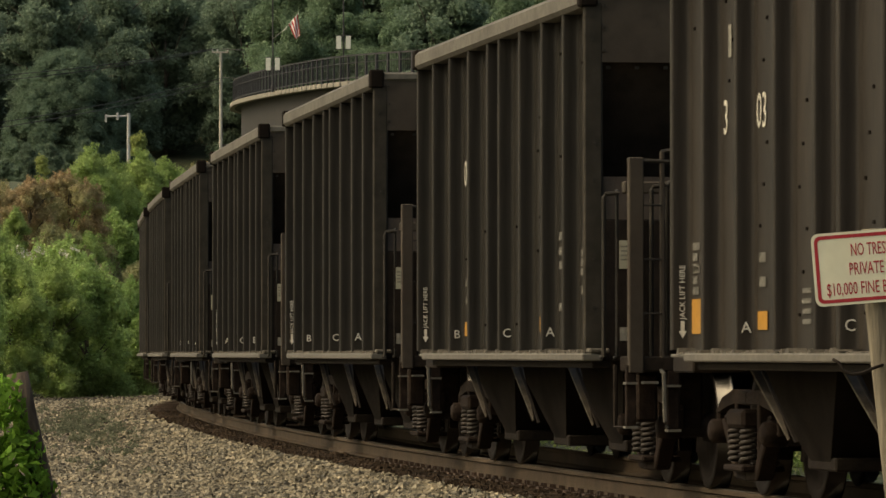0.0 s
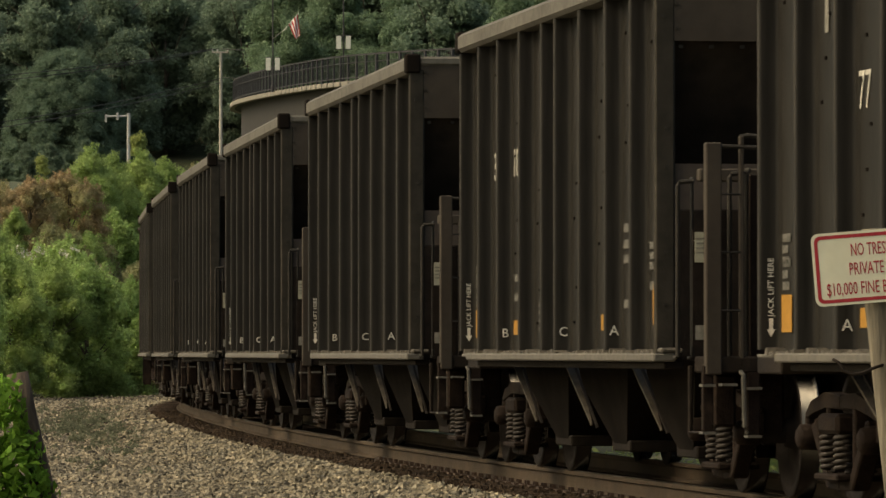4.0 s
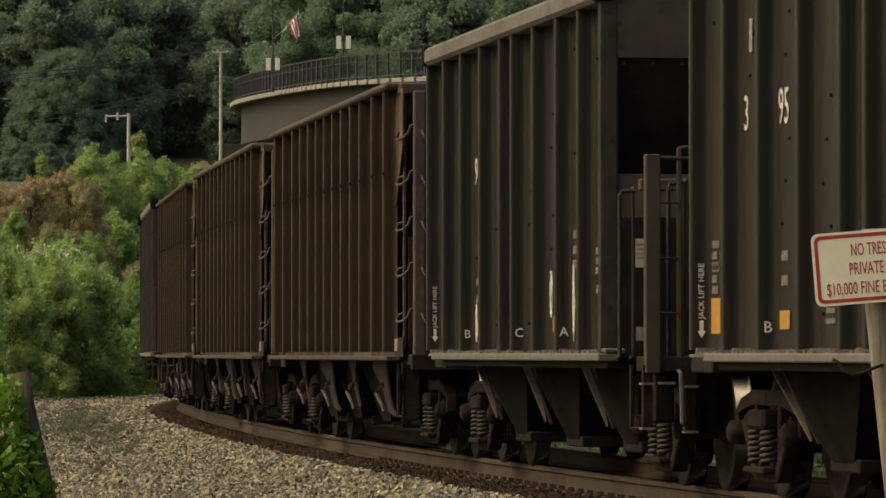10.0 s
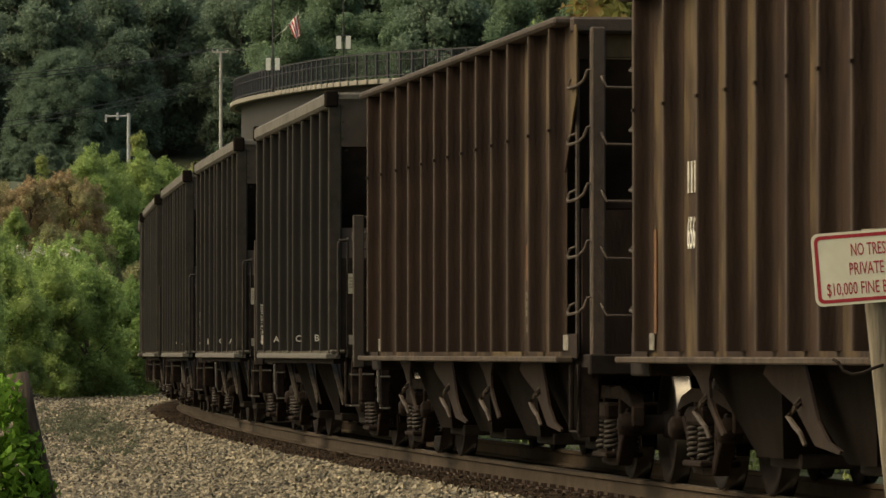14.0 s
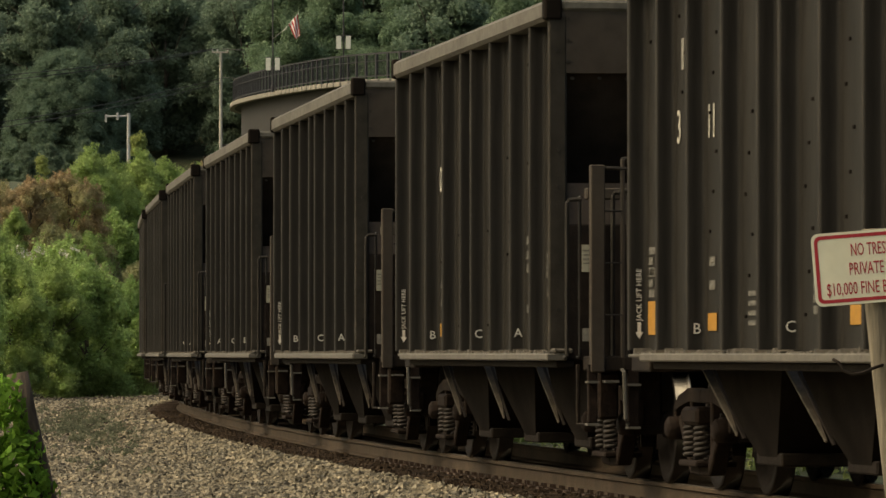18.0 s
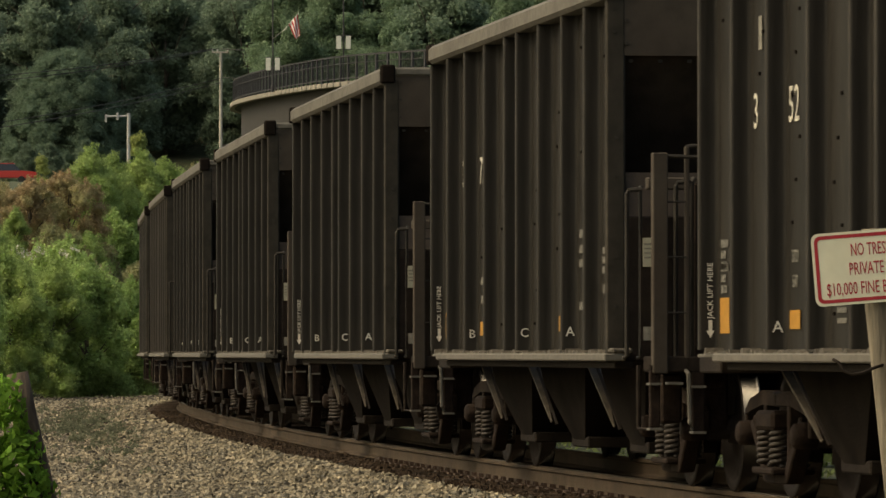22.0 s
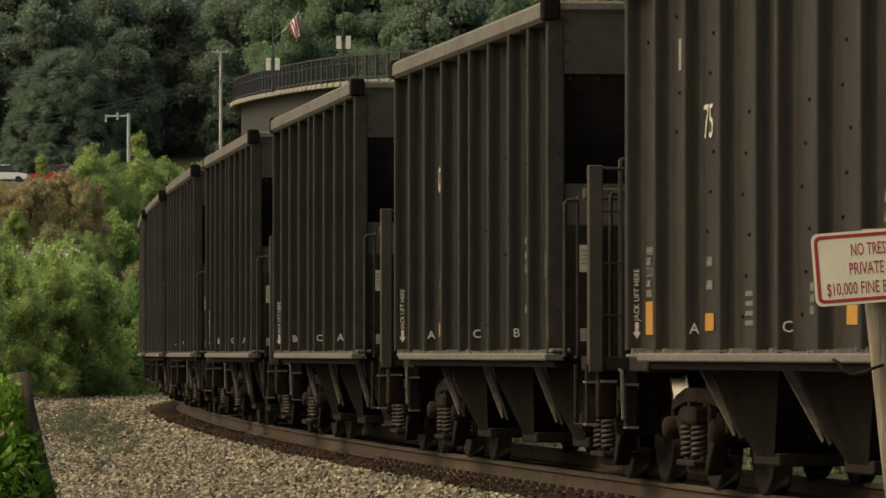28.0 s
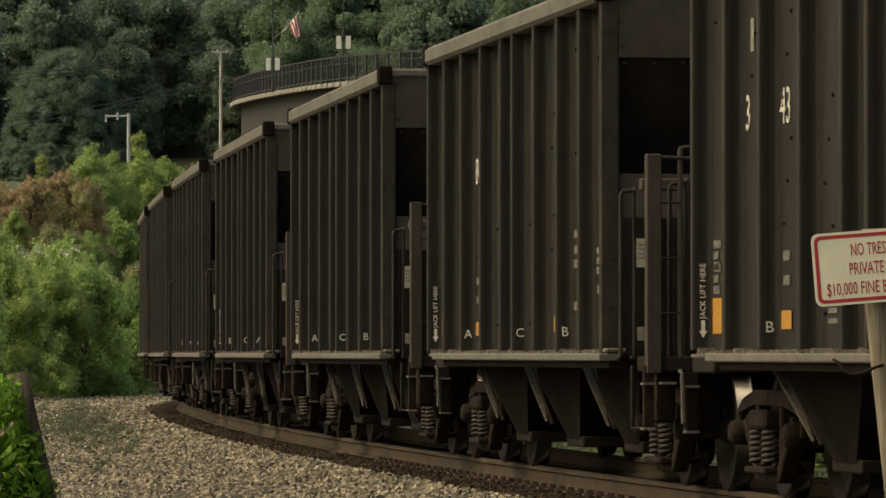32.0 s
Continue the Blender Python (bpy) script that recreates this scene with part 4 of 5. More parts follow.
for car, u, order, number, dusty in made:
    if dusty:
        car["label"] = "dusty brown-black open hopper car with ribbed sides"
        for o in car.children:
            if o.data and o.data.materials and o.data.materials[0] is M_BLACK:
                o.material_slots[0].link = "OBJECT"
                o.material_slots[0].material = M_DUSTY
    if order:
        marks(car, order, number)
tagged_car = made[len(FRONT) - 1][0]
for x, z, w, h, loops, seed in ((-3.37, 1.40, 0.16, 0.34, 2, 1), (-2.52, 1.27, 0.08, 0.32, 3, 2), (-1.05, 1.24, 0.16, 0.2, 4, 3), (-1.1, 1.45, 0.07, 0.28, 2, 6), (1.8, 1.48, 0.1, 0.36, 2, 4), (2.96, 1.42, 0.06, 0.58, 3, 5)):
    scribble(tagged_car, x, z, w, h, loops, seed)
tagged_car["label"] = "weathered black open hopper car with white graffiti scribbles"
for car, number, extra in BROWNS:
    brown_marks(car, number, extra)


# ---- plants ----
def leaf_cloud(name, rng, blobs, count, size, material, flat=0.5, loose=0.7):
    """A crown: leaves scattered through a set of lumps, thicker towards their outsides."""
    blobs = np.array(blobs)
    w = np.minimum(blobs[:, 3], 2.0) ** 2
    pick = rng.choice(len(blobs), count, p=w / w.sum())
    d = rng.normal(size=(count, 3))
    d /= np.linalg.norm(d, axis=1)[:, None]
    r = rng.uniform(0.55, 1.0, count) ** 0.5 * rng.choice([1.0, 1.0, 1.12, 1.3], count)
    p = blobs[pick, :3] + d * (r * blobs[pick, 3])[:, None] * np.array([1, 1, 0.85])
    n = d + rng.normal(size=(count, 3)) * loose + np.array([0, 0, flat])
    n /= np.linalg.norm(n, axis=1)[:, None]
    a = np.cross(n, rng.normal(size=(count, 3)))
    a /= np.linalg.norm(a, axis=1)[:, None]
    b = np.cross(n, a)
    L = size * rng.uniform(0.6, 1.5, count)[:, None]
    W = L * 0.45
    droop = n * L * 0.25
    v = np.stack([p - a * L, p + b * W + droop * 0.4, p + a * L - droop, p - b * W + droop * 0.4], 1).reshape(-1, 3)
    me = bpy.data.meshes.new(name)
    me.vertices.add(count * 4)
    me.vertices.foreach_set("co", v.ravel())
    me.loops.add(count * 4)
    me.loops.foreach_set("vertex_index", np.arange(count * 4, dtype=np.int32))
    me.polygons.add(count)
    me.polygons.foreach_set("loop_start", np.arange(0, count * 4, 4, dtype=np.int32))
    me.update(calc_edges=True)
    me.materials.append(material)
    return me


def lump_core(rng, blobs, f):
    """The shaded inside of a crown: uneven lumps that the leaves cover."""
    bm = bmesh.new()
    for x, y, z, r in blobs:
        for v in bmesh.ops.create_icosphere(bm, subdivisions=1, radius=r * f, matrix=Matrix.Translation((x, y, z)))["verts"]:
            v.co += Vector(rng.normal(size=3)) * r * 0.12
    return bm


def crown_blobs(rng, w, h, z0, n, r):
    out = []
    for _ in range(n):
        a, f = rng.uniform(0, 2 * math.pi), rng.uniform(0, 1)
        t = rng.uniform(0, 1)
        rad = w * math.sqrt(max(0.04, 1 - (2 * t - 0.85) ** 2)) * math.sqrt(f) * 0.85
        out.append((rad * math.cos(a), rad * math.sin(a), z0 + h * t, r * rng.uniform(0.6, 1.3)))
    return out


def dome_blobs(rng, w, h, z0, n, r):
    """Tiers of lumps over a broad dome, the lower ones drooping outwards, and a filled inside."""
    out = []
    for i in range(n):
        t = ((i + 0.5) / n) ** 0.75
        a = i * 2.39996 + rng.uniform(-0.25, 0.25)
        rad = (w - r) * math.sqrt(max(0.0, 1 - t ** 2.3)) * rng.uniform(0.9, 1.05)
        out.append((rad * math.cos(a), rad * math.sin(a), z0 + h * t * rng.uniform(0.96, 1.03), r * rng.uniform(0.65, 1.35)))
    for i in range(6):
        out.append((0, 0, z0 + h * (0.1 + 0.13 * i), w * (0.82 - 0.08 * i)))
    return out


def limbs_bm(rng, h, r, w, n, z0):
    bm = bmesh.new()
    tube(bm, [(0, 0, -0.3), (0.05 * h * rng.normal() * 0.3, 0, h * 0.45), (0.04 * h * rng.normal() * 0.3, 0.03 * h * rng.normal(), h * 0.85)], r, 7, r * 0.3)
    for _ in range(n):
        a = rng.uniform(0, 2 * math.pi)
        zb = rng.uniform(0.25, 0.75) * h
        e = Vector((math.cos(a) * w, math.sin(a) * w, zb + 0.3 * h * rng.uniform(0.5, 1)))
        tube(bm, [(0, 0, zb * 0.8), (e.x * 0.5, e.y * 0.5, zb + 0.12 * h), e], r * 0.35, 5, r * 0.1)
    return bm


def plant(name, seed, h, w, leaves, size, lumps, lump_r, material, label, category, z0f=0.2, group="", limbs=6, core=0.6, dome=False):
    rng = np.random.default_rng(seed)
    t = tagged(new(name), label, category, group)
    part("trunk" if category == "tree" else "stem", limbs_bm(rng, h, 0.03 * h ** 0.8, w * 0.7, limbs, z0f * h), M_BARK, t)
    blobs = (dome_blobs if dome else crown_blobs)(rng, w, h * (1 - z0f), z0f * h, lumps, lump_r)
    body = list(blobs)
    if category == "bush":
        for x, y, z, r in body[::2]:
            for step in range(1, 4):
                f = 1 - 0.22 * step
                blobs.append((x + 0.25 * r * rng.normal(), y + 0.25 * r * rng.normal(), z + r * (0.45 + 0.42 * step), r * 0.55 * f))
    me = leaf_cloud("crown", rng, blobs, leaves, size, material, loose=1.5 if category == "tree" else 0.9)
    if core:
        bm = lump_core(rng, body, core)
        bm.from_mesh(me)
        bm.to_mesh(me)
        bm.free()
    part("crown" if category == "tree" else "foliage", me, None, t)
    return t


def put(ob, x, y, turn=0, size=1.0, lift=0.0):
    ob.location, ob.rotation_euler, ob.scale = (x, y, height(x, y) + lift), (0, 0, radians(turn)), (size, size, size)
    return ob


def put_copy(ob, x, y, turn=0, size=1.0, lift=0.0):
    c = copy_thing(ob, Matrix())
    c.rotation_mode = "XYZ"
    return put(c, x, y, turn, size, lift)


prng = np.random.default_rng(5)
# thicket at the foot of the bank, where the line bends out of sight
bushA = plant("bush", 11, 5.0, 1.7, 30000, 0.046, 64, 0.42, L_BRIGHT, "bright green leafy bush beside the gravel", "bush", 0.06, "thicket by the line", core=0.62)
bushB = plant("bush", 12, 3.9, 1.7, 34000, 0.05, 56, 0.4, L_MID, "dark green leafy bush beside the gravel", "bush", 0.02, "thicket by the line", core=0.5)
bushC = plant("bush", 13, 6.0, 0.55, 11000, 0.046, 34, 0.3, L_YELLOW, "tall yellow-green bush with feathery leaves", "bush", 0.1, "thicket by the line", core=0.7)
bushR = plant("bush", 14, 3.9, 1.9, 24000, 0.044, 56, 0.36, L_RUST, "russet brown bush on the bank", "bush", 0.05, "bushes on the bank", core=0.6)
bushO = plant("bush", 16, 3.9, 1.5, 20000, 0.044, 50, 0.34, L_OLIVE, "dull olive twiggy bush on the bank", "bush", 0.04, "bushes on the bank", core=0.5)
bushS = plant("bush", 15, 1.6, 1.1, 6000, 0.045, 18, 0.3, L_BRIGHT, "low bright green weeds at the gravel edge", "bush", 0.0, "thicket by the line", core=0.7)
put(bushA, -12.9, 173, 20, 0.86)
put(bushB, -11.0, 180, 90, 1.0)
put(bushC, -14.25, 207, 10, 0.62)
put(bushO, -11.6, 194, 40, 1.05)
put(bushR, -16.0, 199, 0, 0.72)
put(bushS, -11.0, 206, 0, 0.55)
THICKET = (
    # low weeds along the edge of the gravel
    (bushS, -12.0, 197, 80, 0.5), (bushS, -11.5, 203, 170, 0.5), (bushS, -10.4, 210, 250, 0.55), (bushS, -9.9, 214, 30, 0.5), (bushS, -13.6, 166, 60, 0.75), (bushS, -12.5, 171, 120, 0.6), (bushS, -11.9, 176, 20, 0.7), (bushS, -11.4, 181, 200, 0.75), (bushS, -10.9, 186, 310, 0.7), (bushS, -11.2, 190, 70, 0.6), (bushS, -13.0, 168, 250, 0.7),
    # first row
    (bushB, -13.9, 170, 75, 0.95), (bushA, -12.0, 178, 140, 0.82), (bushB, -10.1, 187, 300, 0.9), (bushA, -11.0, 192, 200, 0.62), (bushA, -10.2, 202, 60, 0.72), (bushA, -9.4, 210, 310, 0.8), (bushB, -15.6, 166, 190, 1.1),
    # second row
    (bushA, -13.6, 180, 10, 0.84), (bushA, -15.2, 178, 120, 0.8), (bushB, -12.2, 187, 20, 1.2), (bushO, -10.3, 198, 80, 1.1), (bushA, -8.9, 207, 150, 1.05), (bushA, -17.2, 178, 250, 0.8), (bushO, -9.2, 203, 200, 1.0),
    # third row, on the rise
    (bushA, -15.0, 190, 33, 0.36), (bushA, -13.3, 196, 77, 0.36), (bushA, -14.2, 193, 120, 0.34), (bushO, -12.7, 199, 220, 0.7), (bushA, -12.3, 200, 160, 0.72), (bushA, -13.4, 222, 190, 0.82), (bushA, -12.9, 214, 280, 0.85), (bushA, -12.4, 226, 310, 0.78), (bushB, -11.9, 208, 20, 1.0), (bushO, -11.9, 204, 255, 0.95), (bushA, -10.7, 208, 335, 0.9), (bushA, -9.6, 216, 55, 0.95), (bushA, -16.8, 190, 15, 0.4), (bushO, -12.9, 192, 300, 0.9), (bushA, -8.4, 220, 95, 1.0),
    # top row: russet to one side, a round green clump to the other
    (bushR, -14.4, 203, 160, 0.76), (bushR, -13.2, 205, 70, 0.84), (bushR, -15.3, 206, 210, 0.66), (bushR, -17.4, 202, 100, 0.68), (bushO, -14.2, 219, 140, 0.80), (bushO, -15.7, 220, 20, 0.78), (bushR, -17.3, 212, 310, 0.6),
    (bushA, -12.9, 226, 255, 0.87), (bushA, -11.9, 229, 100, 0.91), (bushA, -12.7, 223, 20, 0.76), (bushA, -10.9, 232, 33, 0.87), (bushA, -10.1, 236, 200, 0.85), (bushO, -9.5, 238, 60, 0.80), (bushR, -8.7, 243, 15, 0.76), (bushR, -7.6, 247, 95, 0.76),
    # slim spires that stand clear of the rest
    (bushC, -14.7, 222, 50, 0.54), (bushC, -14.1, 223, 310, 0.57), (bushC, -13.2, 228, 140, 0.67), (bushC, -12.2, 234, 80, 0.91), (bushC, -12.6, 235, 10, 0.72), (bushC, -17.3, 206, 70, 0.48), (bushC, -11.5, 233, 20, 0.65))
for proto, x, y, turn, size in THICKET:
    put_copy(proto, x, y, turn, size)
# scrub on the grass slope below the viaduct
for proto, x, y, turn, size in ((bushC, -14.7, 400, 40, 0.62), (bushA, -14.2, 402, 10, 0.66), (bushA, -15.1, 403, 200, 0.5), (bushR, -20.5, 430, 20, 0.75), (bushR, -18.6, 425, 120, 0.65), (bushR, -17.2, 415, 220, 0.75), (bushC, -19.4, 428, 20, 0.5), (bushR, -22.4, 440, 310, 0.75), (bushA, -16.2, 420, 310, 0.5), (bushR, -33.6, 442, 15, 0.2), (bushR, -32.6, 439, 95, 0.23), (bushA, -31.7, 441, 175, 0.22), (bushR, -30.9, 440, 255, 0.3), (bushR, -30.0, 441, 335, 0.27), (bushC, -29.3, 440, 55, 0.22), (bushR, -28.5, 438, 140, 0.3), (bushA, -27.6, 441, 220, 0.22), (bushR, -34.6, 441, 60, 0.2)):
    put_copy(proto, x, y, turn, size)

# scrub on the inner side of the bend, glimpsed above and under the cars
sumac = plant("sumac_tree", 21, 9.5, 3.0, 9000, 0.12, 34, 0.8, L_RED, "sumac tree with reddening leaves behind the train", "tree", 0.15, "trees inside the bend")
put(sumac, 4.7, 152, 0, 1.25)
for x, y, turn, size, proto in ((5.2, 156, 90, 1.15, bushA), (1.9, 158, 40, 1.75, bushA), (7.4, 149, 200, 1.2, sumac), (9.5, 140, 20, 1.0, sumac)):
    put_copy(proto, x, y, turn, size)
for i in range(56):
    x, y, _ = line(24 - i * 2.7, -4.6 - 1.3 * (i % 3) - prng.uniform(0, 0.6))
    put_copy((bushS, bushB, bushS, bushS)[i % 4], x, y, i * 47, 0.7 + 0.35 * prng.uniform())
weed_spots = []
for i in range(260):
    x, y, _ = line(34 - i * 0.6, -3.4 - prng.uniform(0, 3.6))
    weed_spots.append((x, y, height(x, y) + 0.08 + 0.12 * prng.uniform(), 0.22 + 0.2 * prng.uniform()))
tagged(new("weeds", leaf_cloud("weeds", prng, weed_spots, 16000, 0.045, L_YELLOW, 0.2)), "bright weeds on the far side of the track", "weeds", kind="stuff")
# pale blossom among the bushes
for x, y, z, r in ((-13.0, 178.2, 4.15, 0.2), (-12.7, 178.0, 4.05, 0.14), (-12.4, 178.4, 4.2, 0.1), (-11.6, 177.6, 4.1, 0.12), (-11.3, 177.8, 4.25, 0.09)):
    tagged(new("blossom", leaf_cloud("blossom", prng, [(x, y, z, r), (x + 0.15, y, z - 0.1, r * 0.7)], 60, 0.03, M_BLOSSOM)), "pale blossom among the green leaves", "blossom", "pale blossom", "stuff")

# the wooded hill
treeA = plant("tree", 31, 15, 6.0, 36000, 0.18, 120, 1.05, L_FOREST_HAZE, "dark broadleaf tree on the hillside", "tree", 0.1, "trees of the wooded hill", core=0.6)
treeB = plant("tree", 32, 17, 5.6, 36000, 0.18, 120, 1.05, L_DARK_HAZE, "very dark broadleaf tree on the hillside", "tree", 0.06, "trees of the wooded hill", core=0.6)
treeC = plant("tree", 33, 14, 4.6, 44000, 0.11, 80, 0.95, L_LIGHTWOOD_HAZE, "lighter green tree behind the viaduct", "tree", 0.1, "trees behind the viaduct", core=0.66)
round_tree = plant("round_tree", 34, 14.0, 7.0, 120000, 0.11, 260, 0.85, L_ROUND_HAZE, "broad round-crowned tree in front of the hill", "tree", 0.04, core=0.7, dome=True)
put(round_tree, -39.0, 602, 0, 1.0, -1.0)
put(treeA, -60, 622, 0)
put(treeB, -50, 618, 0)
put(treeC, -8, 420, 0)
k = 0
for row in range(12):
    y = 612 + row * 15
    for i in range(14):
        x = -78 + i * 9.0 + (4.5 if row % 2 else 0) + prng.uniform(-2.5, 2.5)
        if row < 1 and -33 < x < -17:
            continue
        k += 1
        put_copy((treeB, treeA, treeB)[k % 3], x, y + prng.uniform(-5, 5), k * 67 % 360, 0.85 + 0.4 * prng.uniform())
for row in range(4):
    for i in range(8):
        x = -9.5 + i * 5.0 + (2.6 if row % 2 else 0) + prng.uniform(-1, 1)
        y = 404 + row * 16 + prng.uniform(-4, 4)
        if off_track(x, y) < 9:
            continue
        k += 1
        put_copy(treeC if k % 5 else treeA, x, y, k * 67 % 360, 0.85 + 0.3 * row / 3 + 0.25 * prng.uniform())
for i in range(7):
    put_copy((treeA, treeB)[i % 2], -100 - 9 * (i % 3), 560 + 26 * i, i * 50, 1.1)
    put_copy((treeA, treeB)[i % 2], 75 + 9 * (i % 3), 480 + 40 * i, i * 70, 1.1)
# undergrowth along the edge of the wood
for i in range(22):
    put_copy((treeB, treeA)[i % 3 == 0], -84 + i * 2.6 + prng.uniform(-1, 1), 576 + prng.uniform(-3, 12), i * 53, 0.2 + 0.14 * prng.uniform(), -0.6)
# unseen trees added behind the camera, to hold back low sky light
for i in range(12):
    put_copy((treeA, treeC)[i % 2], -40 + i * 7.5, -45 - 9 * (i % 3), i * 77, 1.0)

# ---- the curved viaduct ----
bridge = tagged(new("viaduct"), "curved concrete viaduct with a dark metal railing", "bridge")
PLAN = [(-3.0, 330), (-7.2, 322), (-9.6, 312), (-10.68, 300), (-10.42, 288), (-9.35, 277), (-7.2, 263), (-4.46, 250), (-1.03, 242), (2.66, 236), (7.1, 231), (14, 226), (18, 224)]
DECK = 12.45


def spline(pts, step):
    out = []
    for i in range(len(pts) - 1):
        p0, p1, p2, p3 = (np.array(pts[max(0, min(len(pts) - 1, i + j))], float) for j in (-1, 0, 1, 2))
        n = max(2, int(np.linalg.norm(p2 - p1) / step))
        for q in range(n):
            t = q / n
            out.append(0.5 * (2 * p1 + (p2 - p0) * t + (2 * p0 - 5 * p1 + 4 * p2 - p3) * t * t + (3 * p1 - p0 - 3 * p2 + p3) * t ** 3))
    return np.array(out)


EDGE = spline(PLAN, 0.35)
seg = np.concatenate([[0], np.cumsum(np.linalg.norm(np.diff(EDGE, axis=0), axis=1))])


def edge(d, off=0.0):
    x, y = np.interp(d, seg, EDGE[:, 0]), np.interp(d, seg, EDGE[:, 1])
    x2, y2 = np.interp(d + 0.3, seg, EDGE[:, 0]), np.interp(d + 0.3, seg, EDGE[:, 1])
    a = math.atan2(y2 - y, x2 - x)
    return float(x - off * math.sin(a)), float(y + off * math.cos(a)), a


def deck_z(d):
    x, y, _ = edge(d)
    return DECK + 0.0195 * (y - 242)


def sweep(name, prof, d0, d1, step, material, parent, label=""):
    vs, fs, n = [], [], len(prof)
    ds = np.arange(d0, d1, step)
    for d in ds:
        for off, z in prof:
            x, y, _ = edge(d, off)
            vs.append((x, y, deck_z(d) + z))
    for i in range(len(ds) - 1):
        for j in range(n):
            a, b = i * n + j, i * n + (j + 1) % n
            fs.append((a, b, b + n, a + n))
    me = bpy.data.meshes.new(name)
    me.from_pydata(vs, [], fs)
    me.materials.append(material)
    return part(name, me, None, parent, label)


END = float(seg[-1]) - 1.0
sweep("girder", [(0.5, -0.12), (0.5, -2.0), (0.85, -2.05), (8.2, -2.05), (8.2, -0.3)], 0, END, 0.6, M_GIRDER, bridge, "brown-grey girder with shade in its colour")
sweep("deck", [(0.20, -0.13), (0.12, -0.10), (0.12, -0.03), (0.35, 0.02), (8.6, 0.02), (8.6, -0.34)], 0, END, 0.6, M_PIER, bridge, "concrete deck edge with shade in its colour")
block = mesh("kerb_block", B(-0.46, 0.46, -0.08, 0.16, -0.15, 0.06, bevel=0.02), M_CONCRETE)
post_m = mesh("railing_post", B(-0.06, 0.06, -0.04, 0.04, 0.05, 1.18), M_DARKMETAL)
bal = []
d = 0.6
while d < END - 1.4:
    x, y, a = edge(d)
    part("kerb_block", block, None, bridge, m=pose(x, y, deck_z(d), 0, 0, math.degrees(a)))
    x, y, a = edge(d, 0.1)
    part("railing_post", post_m, None, bridge, m=pose(x, y, deck_z(d), 0, 0, math.degrees(a)))
    bal.append(pose(x, y, deck_z(d), 0, 0, math.degrees(a)))
    d += 1.16
bb = bmesh.new()
for m in bal:
    for i in range(6):
        vs = [bb.verts.new(m @ Vector((0.17 + i * 0.165 + dx, dy, z))) for z in (0.2, 1.1) for dx, dy in ((0, -0.008), (0.016, -0.008), (0.016, 0.008), (0, 0.008))]
        for q in range(4):
            bb.faces.new((vs[q], vs[(q + 1) % 4], vs[4 + (q + 1) % 4], vs[4 + q]))
tagged(part("baluster_infill", bb, M_DARKMETAL, bridge, "thin dark balusters"), kind="stuff")
for z, h in ((1.12, 0.07), (0.82, 0.03), (0.18, 0.05)):
    sweep("rail", [(0.07, z), (0.07, z + h), (0.13, z + h), (0.13, z)], 0.4, END, 0.6, M_DARKMETAL, bridge, "dark metal rail")
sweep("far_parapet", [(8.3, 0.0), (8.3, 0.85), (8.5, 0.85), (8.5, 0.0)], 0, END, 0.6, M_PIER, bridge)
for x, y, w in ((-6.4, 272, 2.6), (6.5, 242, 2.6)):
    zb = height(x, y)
    part("pier", prism(bmesh.new(), [(-w * 1.5, 10.75), (w * 1.5, 10.75), (w * 1.45, 10.1), (w * 0.62, 9.2), (w * 0.5, zb - 0.5), (-w * 0.5, zb - 0.5), (-w * 0.62, 9.2), (-w * 1.45, 10.1)], "y", -0.75, 0.75), M_PIER, bridge, "concrete pier with shade in its colour", m=pose(x, y, 0))
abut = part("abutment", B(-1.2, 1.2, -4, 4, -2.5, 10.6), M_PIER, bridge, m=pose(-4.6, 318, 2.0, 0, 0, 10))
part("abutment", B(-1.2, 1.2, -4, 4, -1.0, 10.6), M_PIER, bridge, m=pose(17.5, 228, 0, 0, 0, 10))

# ---- lamp posts with banners, and the flag ----
def lamp_post(x, y, z, zb, hi):
    p = tagged(new("lamp_post"), "dark lamp post on the viaduct carrying two pale banners", "lamp post", "lamp posts on the viaduct")
    p.location = (x, y, z)
    part("pole", lathe(bmesh.new(), [(0.08, 0), (0.08, 0.3), (0.034, 0.35), (0.028, hi), (0.015, hi + 0.1)], 10, "z"), M_DARKMETAL, p)
    arm = bmesh.new()
    tube(arm, [(-0.38, 0, zb + 0.58), (0.38, 0, zb + 0.58)], 0.015, 6)
    tube(arm, [(-0.38, 0, zb - 0.02), (0.38, 0, zb - 0.02)], 0.015, 6)
    part("banner_arm", arm, M_DARKMETAL, p)
    for sx in (-1, 1):
        part("banner", B(min(sx * 0.095, sx * 0.31), max(sx * 0.095, sx * 0.31), -0.012, 0.012, zb, zb + 0.56, bevel=0.005), M_BANNER, p, "pale cloth banner")
    return p


